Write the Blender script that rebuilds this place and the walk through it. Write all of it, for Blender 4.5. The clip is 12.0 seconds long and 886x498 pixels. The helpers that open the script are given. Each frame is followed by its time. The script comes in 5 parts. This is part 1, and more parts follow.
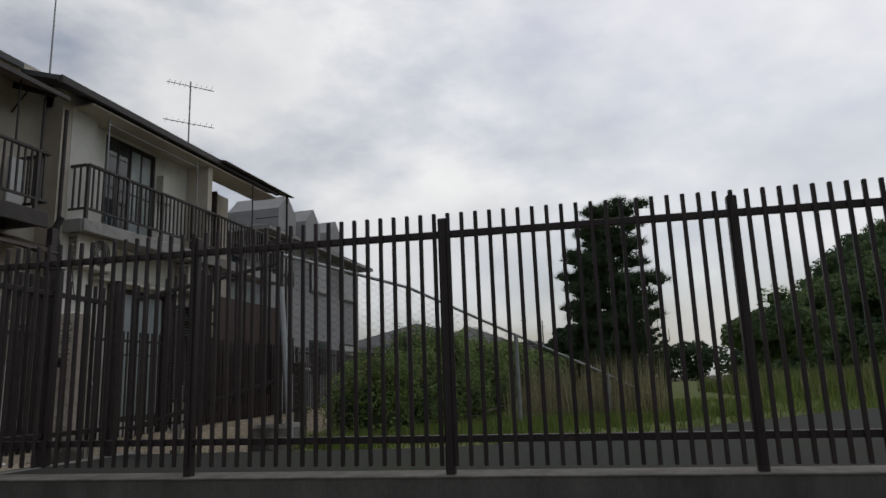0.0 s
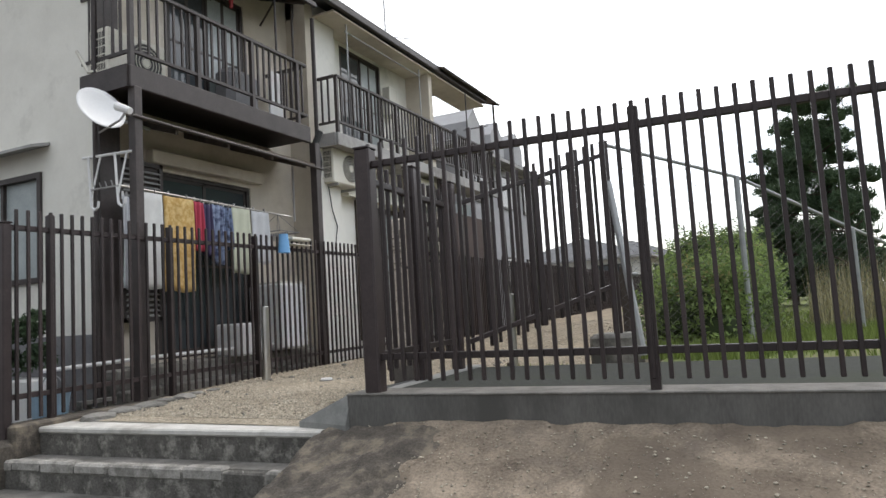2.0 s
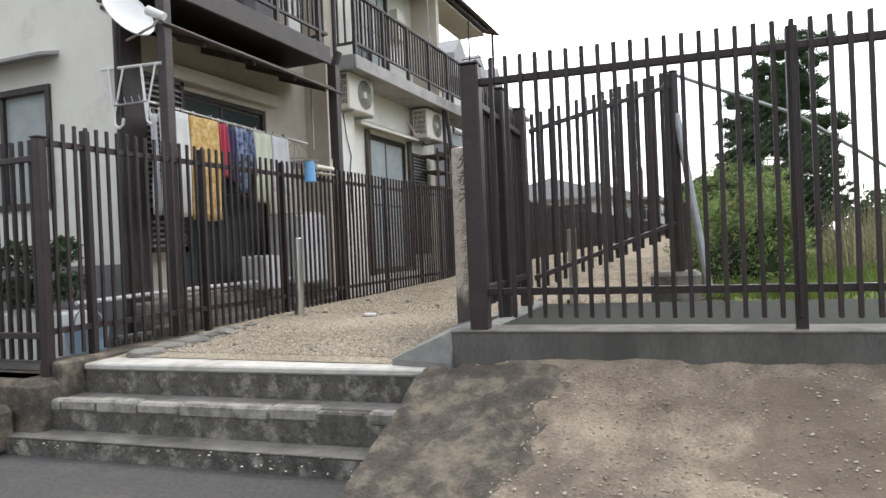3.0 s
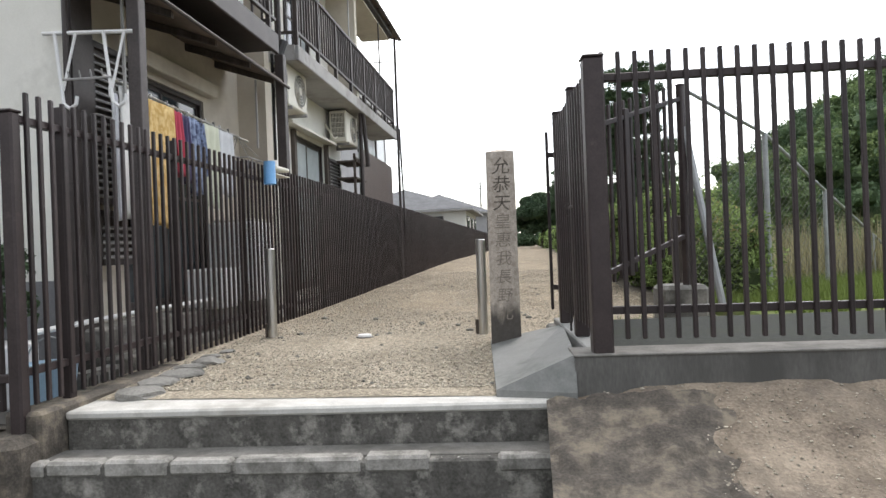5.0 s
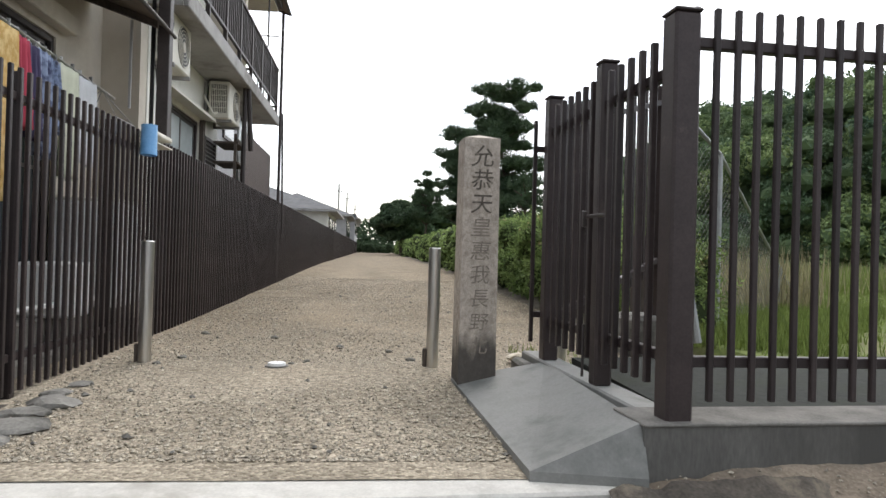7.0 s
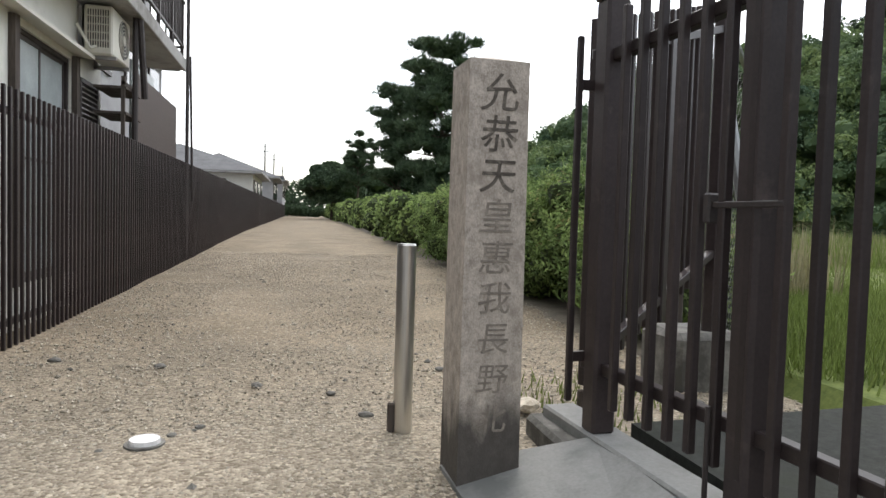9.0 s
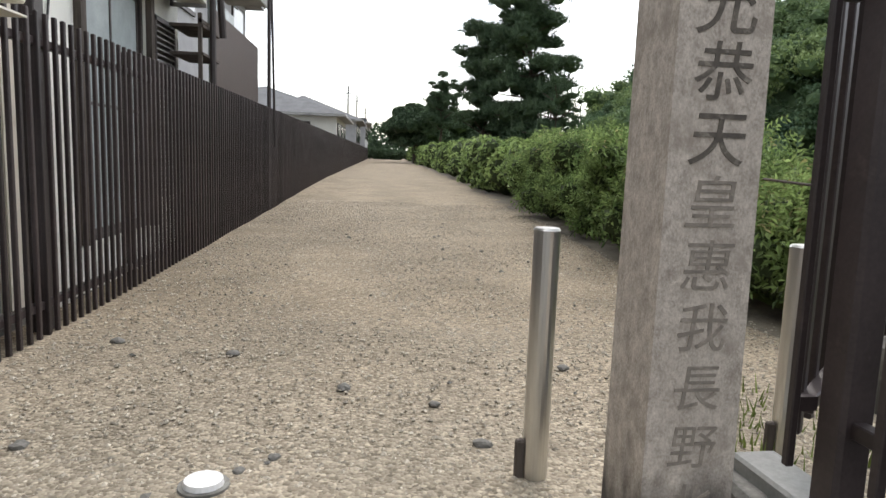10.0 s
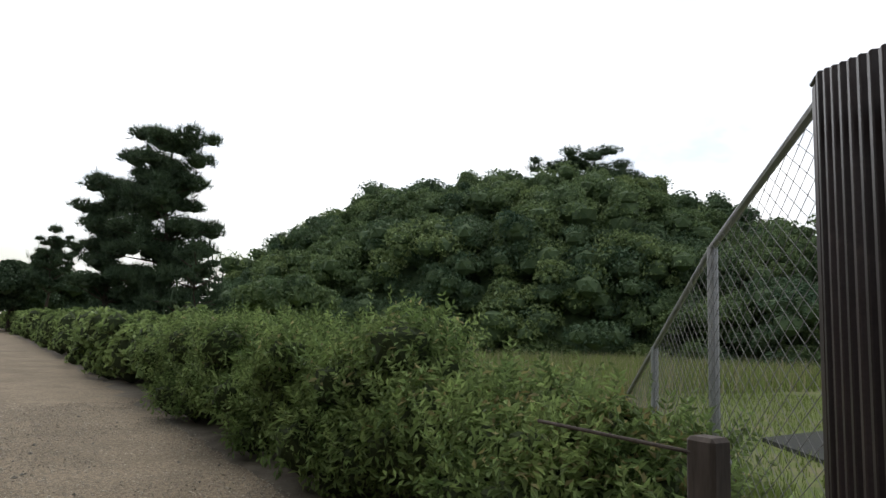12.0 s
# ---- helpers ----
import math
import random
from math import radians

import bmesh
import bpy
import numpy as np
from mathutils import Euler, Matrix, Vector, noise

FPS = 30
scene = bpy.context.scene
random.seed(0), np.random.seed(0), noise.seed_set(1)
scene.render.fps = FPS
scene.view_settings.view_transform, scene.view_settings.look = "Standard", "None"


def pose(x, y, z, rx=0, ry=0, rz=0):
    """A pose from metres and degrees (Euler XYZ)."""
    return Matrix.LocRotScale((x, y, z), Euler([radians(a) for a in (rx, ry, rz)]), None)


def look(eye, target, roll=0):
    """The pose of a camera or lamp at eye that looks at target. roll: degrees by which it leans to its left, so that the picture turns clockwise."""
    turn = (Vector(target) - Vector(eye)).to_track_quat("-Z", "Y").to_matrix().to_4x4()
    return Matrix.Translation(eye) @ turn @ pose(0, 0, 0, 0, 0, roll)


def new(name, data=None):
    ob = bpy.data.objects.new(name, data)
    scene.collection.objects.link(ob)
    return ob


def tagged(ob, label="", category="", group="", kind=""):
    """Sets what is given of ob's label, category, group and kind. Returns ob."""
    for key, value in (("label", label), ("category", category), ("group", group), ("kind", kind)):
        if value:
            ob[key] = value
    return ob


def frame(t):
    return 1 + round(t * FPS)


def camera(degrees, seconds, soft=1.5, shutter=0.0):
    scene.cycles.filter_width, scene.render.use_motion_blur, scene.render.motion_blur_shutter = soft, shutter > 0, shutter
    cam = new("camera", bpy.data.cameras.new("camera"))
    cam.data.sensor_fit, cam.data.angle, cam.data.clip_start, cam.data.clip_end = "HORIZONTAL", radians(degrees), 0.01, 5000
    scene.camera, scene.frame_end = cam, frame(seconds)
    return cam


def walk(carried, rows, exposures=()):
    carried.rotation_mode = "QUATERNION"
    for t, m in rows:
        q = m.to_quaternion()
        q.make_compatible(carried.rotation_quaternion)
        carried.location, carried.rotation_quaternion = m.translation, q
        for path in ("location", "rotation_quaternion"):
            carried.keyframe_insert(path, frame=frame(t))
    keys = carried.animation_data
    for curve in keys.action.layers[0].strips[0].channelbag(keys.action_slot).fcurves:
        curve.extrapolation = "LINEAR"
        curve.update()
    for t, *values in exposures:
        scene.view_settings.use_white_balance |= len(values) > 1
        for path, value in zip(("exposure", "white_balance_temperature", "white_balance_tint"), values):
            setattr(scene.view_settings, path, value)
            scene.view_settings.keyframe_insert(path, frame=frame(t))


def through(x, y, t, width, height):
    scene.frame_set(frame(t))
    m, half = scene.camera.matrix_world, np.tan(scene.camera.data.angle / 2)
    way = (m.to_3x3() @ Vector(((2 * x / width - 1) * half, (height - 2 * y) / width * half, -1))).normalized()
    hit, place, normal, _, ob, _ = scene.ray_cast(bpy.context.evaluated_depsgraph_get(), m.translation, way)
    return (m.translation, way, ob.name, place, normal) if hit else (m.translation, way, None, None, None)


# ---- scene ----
cam = camera(66.5, 12.0)
PATH = [
    (0, (0.004, -0.221, 1.364), (-0.481, 1.68, 1.755), -2.1),
    (0.5, (-0.567, -0.122, 1.354), (-1.332, 1.696, 1.683), -3.0),
    (1, (-1.147, 0.002, 1.354), (-2.147, 1.71, 1.644), -3.4),
    (1.5, (-1.688, -0.03, 1.334), (-2.537, 1.768, 1.55), -2.6),
    (2, (-2.287, -0.055, 1.333), (-3.152, 1.74, 1.512), -3.5),
    (2.5, (-2.818, -0.128, 1.313), (-3.571, 1.722, 1.427), -3.5),
    (3, (-3.386, -0.168, 1.351), (-4.127, 1.69, 1.339), -2.5),
    (3.2, (-3.58, -0.232, 1.32), (-4.201, 1.668, 1.355), -2.6),
    (4.8, (-5.098, -0.093, 1.388), (-5.341, 1.893, 1.399), -2.5),
    (5, (-5.199, -0.025, 1.427), (-5.443, 1.96, 1.428), -2.2),
    (5.5, (-5.549, 0.156, 1.434), (-5.668, 2.152, 1.423), -0.8),
    (6, (-5.738, 0.481, 1.442), (-5.732, 2.481, 1.439), -0.2),
    (6.5, (-5.932, 0.848, 1.454), (-5.834, 2.845, 1.474), 0.7),
    (7, (-6.044, 1.236, 1.458), (-5.84, 3.226, 1.474), 1.6),
    (7.5, (-6.091, 1.701, 1.471), (-5.806, 3.68, 1.482), 1.2),
    (9.5, (-6.063, 3.494, 1.663), (-5.647, 5.442, 1.483), 2.1),
    (10, (-6.139, 3.912, 1.715), (-5.96, 5.886, 1.45), 2.0),
    (10.5, (-6.07, 4.319, 1.869), (-5.797, 6.291, 1.675), 0.3),
    (11, (-6.036, 4.85, 1.943), (-5.835, 6.839, 1.997), 1.4),
    (11.5, (-6.055, 5.27, 1.967), (-5.403, 7.155, 2.113), 2.5),
    (12, (-5.942, 5.602, 2.008), (-4.813, 7.233, 2.266), 2.2),
]
walk(cam, [(t, look(eye, target, roll)) for t, eye, target, roll in PATH],
     [(0.0, -2.1), (0.5, -1.5), (1.0, -0.85), (1.5, -0.6), (2.0, -0.45), (2.5, -0.34), (3.0, -0.1), (5.0, -0.06), (6.5, -0.2), (7.5, -0.38), (9.5, -0.19), (10.5, -0.12), (11.0, -0.42), (11.5, -1.06), (12.0, -1.05)])

# ---- light ----
SUN_EL, SUN_AZ = radians(55), radians(20)
world = bpy.data.worlds.new("sky")
scene.world = world
world.use_nodes = True
wt = world.node_tree
wt.nodes.clear()


def link_nodes(tree, a, out, b, inp):
    tree.links.new(a.outputs[out], b.inputs[inp])


def ramp_node(tree, stops):
    r = tree.nodes.new("ShaderNodeValToRGB")
    while len(r.color_ramp.elements) < len(stops):
        r.color_ramp.elements.new(0.5)
    for e, (p, c) in zip(r.color_ramp.elements, stops):
        e.position, e.color = p, (*c, 1) if len(c) == 3 else c
    return r


sky = wt.nodes.new("ShaderNodeTexSky")
sky.sky_type, sky.sun_disc = "NISHITA", False
sky.sun_elevation, sky.sun_rotation = SUN_EL, SUN_AZ
sky.dust_density = 3.0
w_sky = wt.nodes.new("ShaderNodeVectorMath")
w_sky.operation = "SCALE"
w_sky.inputs["Scale"].default_value = 0.13
link_nodes(wt, sky, "Color", w_sky, 0)
w_co = wt.nodes.new("ShaderNodeTexCoord")
w_map = wt.nodes.new("ShaderNodeMapping")
w_map.inputs["Scale"].default_value = (1.3, 1.3, 2.4)
w_map.inputs["Location"].default_value = (0.3, 0.9, 0.2)
link_nodes(wt, w_co, "Generated", w_map, "Vector")
w_noise = wt.nodes.new("ShaderNodeTexNoise")
w_noise.inputs["Scale"].default_value, w_noise.inputs["Detail"].default_value = 1.7, 8
w_noise.inputs["Roughness"].default_value = 0.55
link_nodes(wt, w_map, "Vector", w_noise, "Vector")
w_fac = ramp_node(wt, [(0.4, (0.2, 0.2, 0.2)), (0.6, (1, 1, 1))])
link_nodes(wt, w_noise, "Fac", w_fac, "Fac")
w_noise2 = wt.nodes.new("ShaderNodeTexNoise")
w_noise2.inputs["Scale"].default_value, w_noise2.inputs["Detail"].default_value = 3.0, 7
link_nodes(wt, w_map, "Vector", w_noise2, "Vector")
w_cloud = ramp_node(wt, [(0.3, (1.08, 1.11, 1.16)), (0.7, (1.5, 1.5, 1.5))])
link_nodes(wt, w_noise2, "Fac", w_cloud, "Fac")
w_mix = wt.nodes.new("ShaderNodeMix")
w_mix.data_type = "RGBA"
link_nodes(wt, w_fac, "Color", w_mix, 0)
link_nodes(wt, w_sky, "Vector", w_mix, 6)
link_nodes(wt, w_cloud, "Color", w_mix, 7)
w_bg = wt.nodes.new("ShaderNodeBackground")
w_dot = wt.nodes.new("ShaderNodeVectorMath")
w_dot.operation = "DOT_PRODUCT"
w_dot.inputs[1].default_value = (math.sin(SUN_AZ) * math.cos(SUN_EL), math.cos(SUN_AZ) * math.cos(SUN_EL), math.sin(SUN_EL))
link_nodes(wt, w_co, "Generated", w_dot, 0)
w_glow = wt.nodes.new("ShaderNodeMapRange")
w_glow.inputs["From Min"].default_value, w_glow.inputs["From Max"].default_value = -0.2, 0.9
w_glow.inputs["To Min"].default_value, w_glow.inputs["To Max"].default_value = 1.0, 2.9
link_nodes(wt, w_dot, "Value", w_glow, "Value")
w_lit = wt.nodes.new("ShaderNodeVectorMath")
w_lit.operation = "SCALE"
link_nodes(wt, w_mix, 2, w_lit, 0)
link_nodes(wt, w_glow, "Result", w_lit, "Scale")
link_nodes(wt, w_lit, "Vector", w_bg, "Color")
w_out = wt.nodes.new("ShaderNodeOutputWorld")
link_nodes(wt, w_bg, "Background", w_out, "Surface")

sun_data = bpy.data.lights.new("sun", "SUN")
sun_data.energy, sun_data.angle, sun_data.color = 0.9, radians(16), (1, 0.96, 0.9)
sun = new("sun", sun_data)
sun.matrix_world = look((0, 0, 50), Vector((0, 0, 50)) - Vector((math.sin(SUN_AZ) * math.cos(SUN_EL), math.cos(SUN_AZ) * math.cos(SUN_EL), math.sin(SUN_EL))))


# ---- materials ----
def material(name, a, b, scale=6.0, rough=0.8, bump=0.3, metal=0.0, fine=60.0, stain=None, stain_scale=1.2, stain_at=0.55, rnd=0.0, island=0.0, stretch=(1, 1, 1), dist=0.004, spec=0.4):
    """Two-scale noise between colours a and b, an optional stain colour, fine relief."""
    m = bpy.data.materials.new(name)
    m.use_nodes = True
    t = m.node_tree
    p = t.nodes["Principled BSDF"]
    co = t.nodes.new("ShaderNodeTexCoord")
    mp = t.nodes.new("ShaderNodeMapping")
    mp.inputs["Scale"].default_value = stretch
    link_nodes(t, co, "Object", mp, "Vector")
    n1 = t.nodes.new("ShaderNodeTexNoise")
    n1.inputs["Scale"].default_value, n1.inputs["Detail"].default_value, n1.inputs["Roughness"].default_value = scale, 6, 0.65
    link_nodes(t, mp, "Vector", n1, "Vector")
    n2 = t.nodes.new("ShaderNodeTexNoise")
    n2.inputs["Scale"].default_value, n2.inputs["Detail"].default_value = fine, 3
    link_nodes(t, mp, "Vector", n2, "Vector")
    mixf = t.nodes.new("ShaderNodeMath")
    mixf.operation = "MULTIPLY_ADD"
    mixf.inputs[1].default_value = 0.45
    link_nodes(t, n2, "Fac", mixf, 0)
    sub = t.nodes.new("ShaderNodeMath")
    sub.operation = "MULTIPLY_ADD"
    sub.inputs[1].default_value, sub.inputs[2].default_value = 0.85, -0.15
    link_nodes(t, n1, "Fac", sub, 0)
    link_nodes(t, sub, "Value", mixf, 2)
    r = ramp_node(t, [(0.3, a), (0.72, b)])
    link_nodes(t, mixf, "Value", r, "Fac")
    col = (r, "Color")
    if stain:
        n3 = t.nodes.new("ShaderNodeTexNoise")
        n3.inputs["Scale"].default_value, n3.inputs["Detail"].default_value, n3.inputs["Roughness"].default_value = stain_scale, 8, 0.7
        link_nodes(t, mp, "Vector", n3, "Vector")
        r3 = ramp_node(t, [(stain_at - 0.06, (0, 0, 0)), (stain_at + 0.1, (1, 1, 1))])
        link_nodes(t, n3, "Fac", r3, "Fac")
        mx = t.nodes.new("ShaderNodeMix")
        mx.data_type = "RGBA"
        link_nodes(t, r3, "Color", mx, 0)
        link_nodes(t, r, "Color", mx, 6)
        mx.inputs[7].default_value = (*stain, 1)
        col = (mx, 2)
    if rnd or island:
        src = t.nodes.new("ShaderNodeNewGeometry" if island else "ShaderNodeObjectInfo")
        hsv = t.nodes.new("ShaderNodeHueSaturation")
        mr = t.nodes.new("ShaderNodeMapRange")
        k = island or rnd
        mr.inputs["To Min"].default_value, mr.inputs["To Max"].default_value = 1 - k, 1 + k
        link_nodes(t, src, "Random Per Island" if island else "Random", mr, "Value")
        link_nodes(t, mr, "Result", hsv, "Value")
        link_nodes(t, col[0], col[1], hsv, "Color")
        col = (hsv, "Color")
    link_nodes(t, col[0], col[1], p, "Base Color")
    p.inputs["Roughness"].default_value, p.inputs["Metallic"].default_value = rough, metal
    p.inputs["Specular IOR Level"].default_value = spec
    if bump:
        bp = t.nodes.new("ShaderNodeBump")
        bp.inputs["Strength"].default_value, bp.inputs["Distance"].default_value = bump, dist
        link_nodes(t, mixf, "Value", bp, "Height")
        link_nodes(t, bp, "Normal", p, "Normal")
    return m


def leaf_material(name, a, b, through=0.35, island=0.35, scale=0.6):
    m = material(name, a, b, scale=scale, rough=0.6, bump=0, fine=4.0, island=island, spec=0.18)
    t = m.node_tree
    p, out = t.nodes["Principled BSDF"], t.nodes["Material Output"]
    tr = t.nodes.new("ShaderNodeBsdfTranslucent")
    hsv = p.inputs["Base Color"].links[0].from_node
    link_nodes(t, hsv, "Color", tr, "Color")
    ms = t.nodes.new("ShaderNodeMixShader")
    ms.inputs["Fac"].default_value = through
    link_nodes(t, p, "BSDF", ms, 1)
    link_nodes(t, tr, "BSDF", ms, 2)
    link_nodes(t, ms, "Shader", out, "Surface")
    return m


def foot_stained(m, height, dark):
    """Blackens a material's lowest part with a ragged upper edge."""
    t = m.node_tree
    p = t.nodes["Principled BSDF"]
    src = p.inputs["Base Color"].links[0]
    co = t.nodes.new("ShaderNodeTexCoord")
    sep = t.nodes.new("ShaderNodeSeparateXYZ")
    link_nodes(t, co, "Object", sep, "Vector")
    n = t.nodes.new("ShaderNodeTexNoise")
    n.inputs["Scale"].default_value, n.inputs["Detail"].default_value = 9, 5
    mp = t.nodes.new("ShaderNodeMapping")
    mp.inputs["Scale"].default_value = (1, 1, 0.35)
    link_nodes(t, co, "Object", mp, "Vector")
    link_nodes(t, mp, "Vector", n, "Vector")
    ad = t.nodes.new("ShaderNodeMath")
    ad.operation = "MULTIPLY_ADD"
    ad.inputs[1].default_value = -0.45
    link_nodes(t, n, "Fac", ad, 0)
    link_nodes(t, sep, "Z", ad, 2)
    mr = t.nodes.new("ShaderNodeMapRange")
    mr.inputs["From Min"].default_value, mr.inputs["From Max"].default_value = height - 0.3, height - 0.13
    mr.inputs["To Min"].default_value, mr.inputs["To Max"].default_value = 0.9, 0.0
    link_nodes(t, ad, "Value", mr, "Value")
    mx = t.nodes.new("ShaderNodeMix")
    mx.data_type = "RGBA"
    link_nodes(t, mr, "Result", mx, 0)
    t.links.new(src.from_socket, mx.inputs[6])
    mx.inputs[7].default_value = (*dark, 1)
    link_nodes(t, mx, 2, p, "Base Color")
    return m


BROWN = material("brown_paint", (0.024, 0.0175, 0.017), (0.046, 0.034, 0.033), 5, 0.42, 0.15, fine=90, stain=(0.1, 0.075, 0.068), stain_scale=3, stain_at=0.66, rnd=0.3)
CONCRETE = material("concrete", (0.15, 0.145, 0.13), (0.3, 0.29, 0.265), 5, 0.9, 0.5, fine=70, stain=(0.07, 0.068, 0.06), stain_scale=1.8, stain_at=0.52)
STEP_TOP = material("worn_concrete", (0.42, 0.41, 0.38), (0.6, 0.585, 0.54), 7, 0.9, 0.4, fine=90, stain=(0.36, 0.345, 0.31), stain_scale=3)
NOSE = material("worn_nosing", (0.19, 0.182, 0.165), (0.4, 0.385, 0.35), 9, 0.92, 0.6, fine=90, stain=(0.12, 0.115, 0.1), stain_scale=5, stain_at=0.52)
TREAD = material("dirty_tread", (0.1, 0.096, 0.086), (0.22, 0.21, 0.19), 6, 0.92, 0.6, fine=80, stain=(0.09, 0.086, 0.075), stain_scale=2.5)
WALLC = material("streaked_concrete", (0.085, 0.082, 0.076), (0.16, 0.155, 0.143), 4, 0.9, 0.5, fine=70, stain=(0.075, 0.073, 0.067), stain_scale=1.6, stain_at=0.54, stretch=(1, 1, 0.3))
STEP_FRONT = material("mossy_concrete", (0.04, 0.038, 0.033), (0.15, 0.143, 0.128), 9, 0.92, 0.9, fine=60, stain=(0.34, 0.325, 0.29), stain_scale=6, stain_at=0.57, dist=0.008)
RAMP = material("ramp_concrete", (0.2, 0.2, 0.19), (0.3, 0.3, 0.285), 4, 0.85, 0.25, fine=80, stain=(0.15, 0.155, 0.145), stain_scale=2)
PEBBLE = material("pebble", (0.22, 0.19, 0.145), (0.5, 0.455, 0.37), 12, 0.85, 0.2, island=0.4)
SAND = material("sandy_bank", (0.09, 0.071, 0.053), (0.37, 0.305, 0.23), 2.6, 0.95, 1.0, fine=60, stain=(0.12, 0.1, 0.08), stain_scale=1.6, stain_at=0.55, dist=0.012)
def crusted(m, dark):
    """Mixes in a darker damp earth where the crust attribute is low."""
    t = m.node_tree
    p = t.nodes["Principled BSDF"]
    src = p.inputs["Base Color"].links[0].from_socket
    at = t.nodes.new("ShaderNodeAttribute")
    at.attribute_name = "crust"
    inv = ramp_node(t, [(0.0, (0.62, 0.62, 0.62)), (1.0, (0, 0, 0))])
    link_nodes(t, at, "Fac", inv, "Fac")
    mx = t.nodes.new("ShaderNodeMix")
    mx.data_type = "RGBA"
    link_nodes(t, inv, "Color", mx, 0)
    t.links.new(src, mx.inputs[6])
    mx.inputs[7].default_value = (*dark, 1)
    link_nodes(t, mx, 2, p, "Base Color")


crusted(SAND, (0.12, 0.095, 0.07))
ASPHALT = material("asphalt", (0.045, 0.045, 0.043), (0.095, 0.093, 0.088), 30, 0.9, 0.6, fine=160, stain=(0.11, 0.105, 0.095), stain_scale=0.9)
def gravel_material(name, dark, light, size):
    """Packed small stones: one tone for each cell, soft gaps, larger patches."""
    m = bpy.data.materials.new(name)
    m.use_nodes = True
    t = m.node_tree
    p = t.nodes["Principled BSDF"]
    co = t.nodes.new("ShaderNodeTexCoord")
    vo = t.nodes.new("ShaderNodeTexVoronoi")
    vo.inputs["Scale"].default_value, vo.inputs["Randomness"].default_value = 1 / size, 1.0
    link_nodes(t, co, "Object", vo, "Vector")
    sep = t.nodes.new("ShaderNodeSeparateColor")
    link_nodes(t, vo, "Color", sep, "Color")
    r = ramp_node(t, [(0.0, dark), (0.25, tuple(0.6 * a + 0.4 * b for a, b in zip(dark, light))), (0.8, light), (1.0, tuple(min(1, c * 1.35) for c in light))])
    link_nodes(t, sep, "Red", r, "Fac")
    n = t.nodes.new("ShaderNodeTexNoise")
    n.inputs["Scale"].default_value, n.inputs["Detail"].default_value = 1.1, 7
    link_nodes(t, co, "Object", n, "Vector")
    rn = ramp_node(t, [(0.35, (0.78, 0.76, 0.72)), (0.65, (1.1, 1.08, 1.05))])
    link_nodes(t, n, "Fac", rn, "Fac")
    mul = t.nodes.new("ShaderNodeMix")
    mul.data_type, mul.blend_type = "RGBA", "MULTIPLY"
    mul.inputs[0].default_value = 1.0
    link_nodes(t, r, "Color", mul, 6)
    link_nodes(t, rn, "Color", mul, 7)
    # the gravel's colour turns darker and browner farther along the path
    xyz = t.nodes.new("ShaderNodeSeparateXYZ")
    link_nodes(t, co, "Object", xyz, "Vector")
    wob = t.nodes.new("ShaderNodeMath")
    wob.operation = "MULTIPLY_ADD"
    wob.inputs[1].default_value = 3.0
    link_nodes(t, n, "Fac", wob, 0)
    link_nodes(t, xyz, "Y", wob, 2)
    along = t.nodes.new("ShaderNodeMapRange")
    along.inputs["From Min"].default_value, along.inputs["From Max"].default_value = 7.0, 10.0
    link_nodes(t, wob, "Value", along, "Value")
    brownish = t.nodes.new("ShaderNodeMix")
    brownish.data_type, brownish.blend_type = "RGBA", "MULTIPLY"
    brownish.inputs[7].default_value = (0.72, 0.67, 0.6, 1)
    link_nodes(t, along, "Result", brownish, 0)
    link_nodes(t, mul, 2, brownish, 6)
    link_nodes(t, brownish, 2, p, "Base Color")
    p.inputs["Roughness"].default_value = 0.95
    bp = t.nodes.new("ShaderNodeBump")
    bp.inputs["Strength"].default_value, bp.inputs["Distance"].default_value = 0.9, 0.008
    bp.invert = True
    link_nodes(t, vo, "Distance", bp, "Height")
    link_nodes(t, bp, "Normal", p, "Normal")
    return m


YARDC = material("yard_concrete", (0.06, 0.056, 0.05), (0.13, 0.122, 0.11), 5, 0.92, 0.5, fine=70, stain=(0.06, 0.056, 0.05), stain_scale=1.5)
GRAVEL = gravel_material("gravel", (0.16, 0.135, 0.1), (0.37, 0.33, 0.26), 0.016)
DAMP = material("damp_concrete", (0.045, 0.039, 0.032), (0.135, 0.117, 0.095), 5.5, 0.9, 1.0, fine=70, stain=(0.2, 0.168, 0.125), stain_scale=5.5, stain_at=0.55, dist=0.01)
BED = material("dusty_soil", (0.09, 0.076, 0.056), (0.22, 0.19, 0.145), 4, 0.95, 0.8, fine=60)
YARD = material("court_asphalt", (0.03, 0.032, 0.029), (0.06, 0.063, 0.057), 20, 0.95, 0.5, fine=140, stain=(0.045, 0.05, 0.038), stain_scale=0.6, spec=0.1)
STONE = material("granite", (0.27, 0.245, 0.21), (0.45, 0.42, 0.37), 12, 0.85, 0.7, fine=140, stain=(0.21, 0.185, 0.155), stain_scale=6, stain_at=0.56, stretch=(1, 1, 0.35))
MARKER = foot_stained(material("marker_granite", (0.28, 0.24, 0.2), (0.64, 0.575, 0.5), 26, 0.85, 1.0, fine=170, stain=(0.32, 0.275, 0.23), stain_scale=11, stain_at=0.6, stretch=(1, 1, 0.75)), 0.27, (0.05, 0.046, 0.042))
INK = material("carved_stroke", (0.06, 0.052, 0.045), (0.16, 0.14, 0.115), 20, 0.9, 0.3, stain=(0.36, 0.32, 0.27), stain_scale=26, stain_at=0.6)
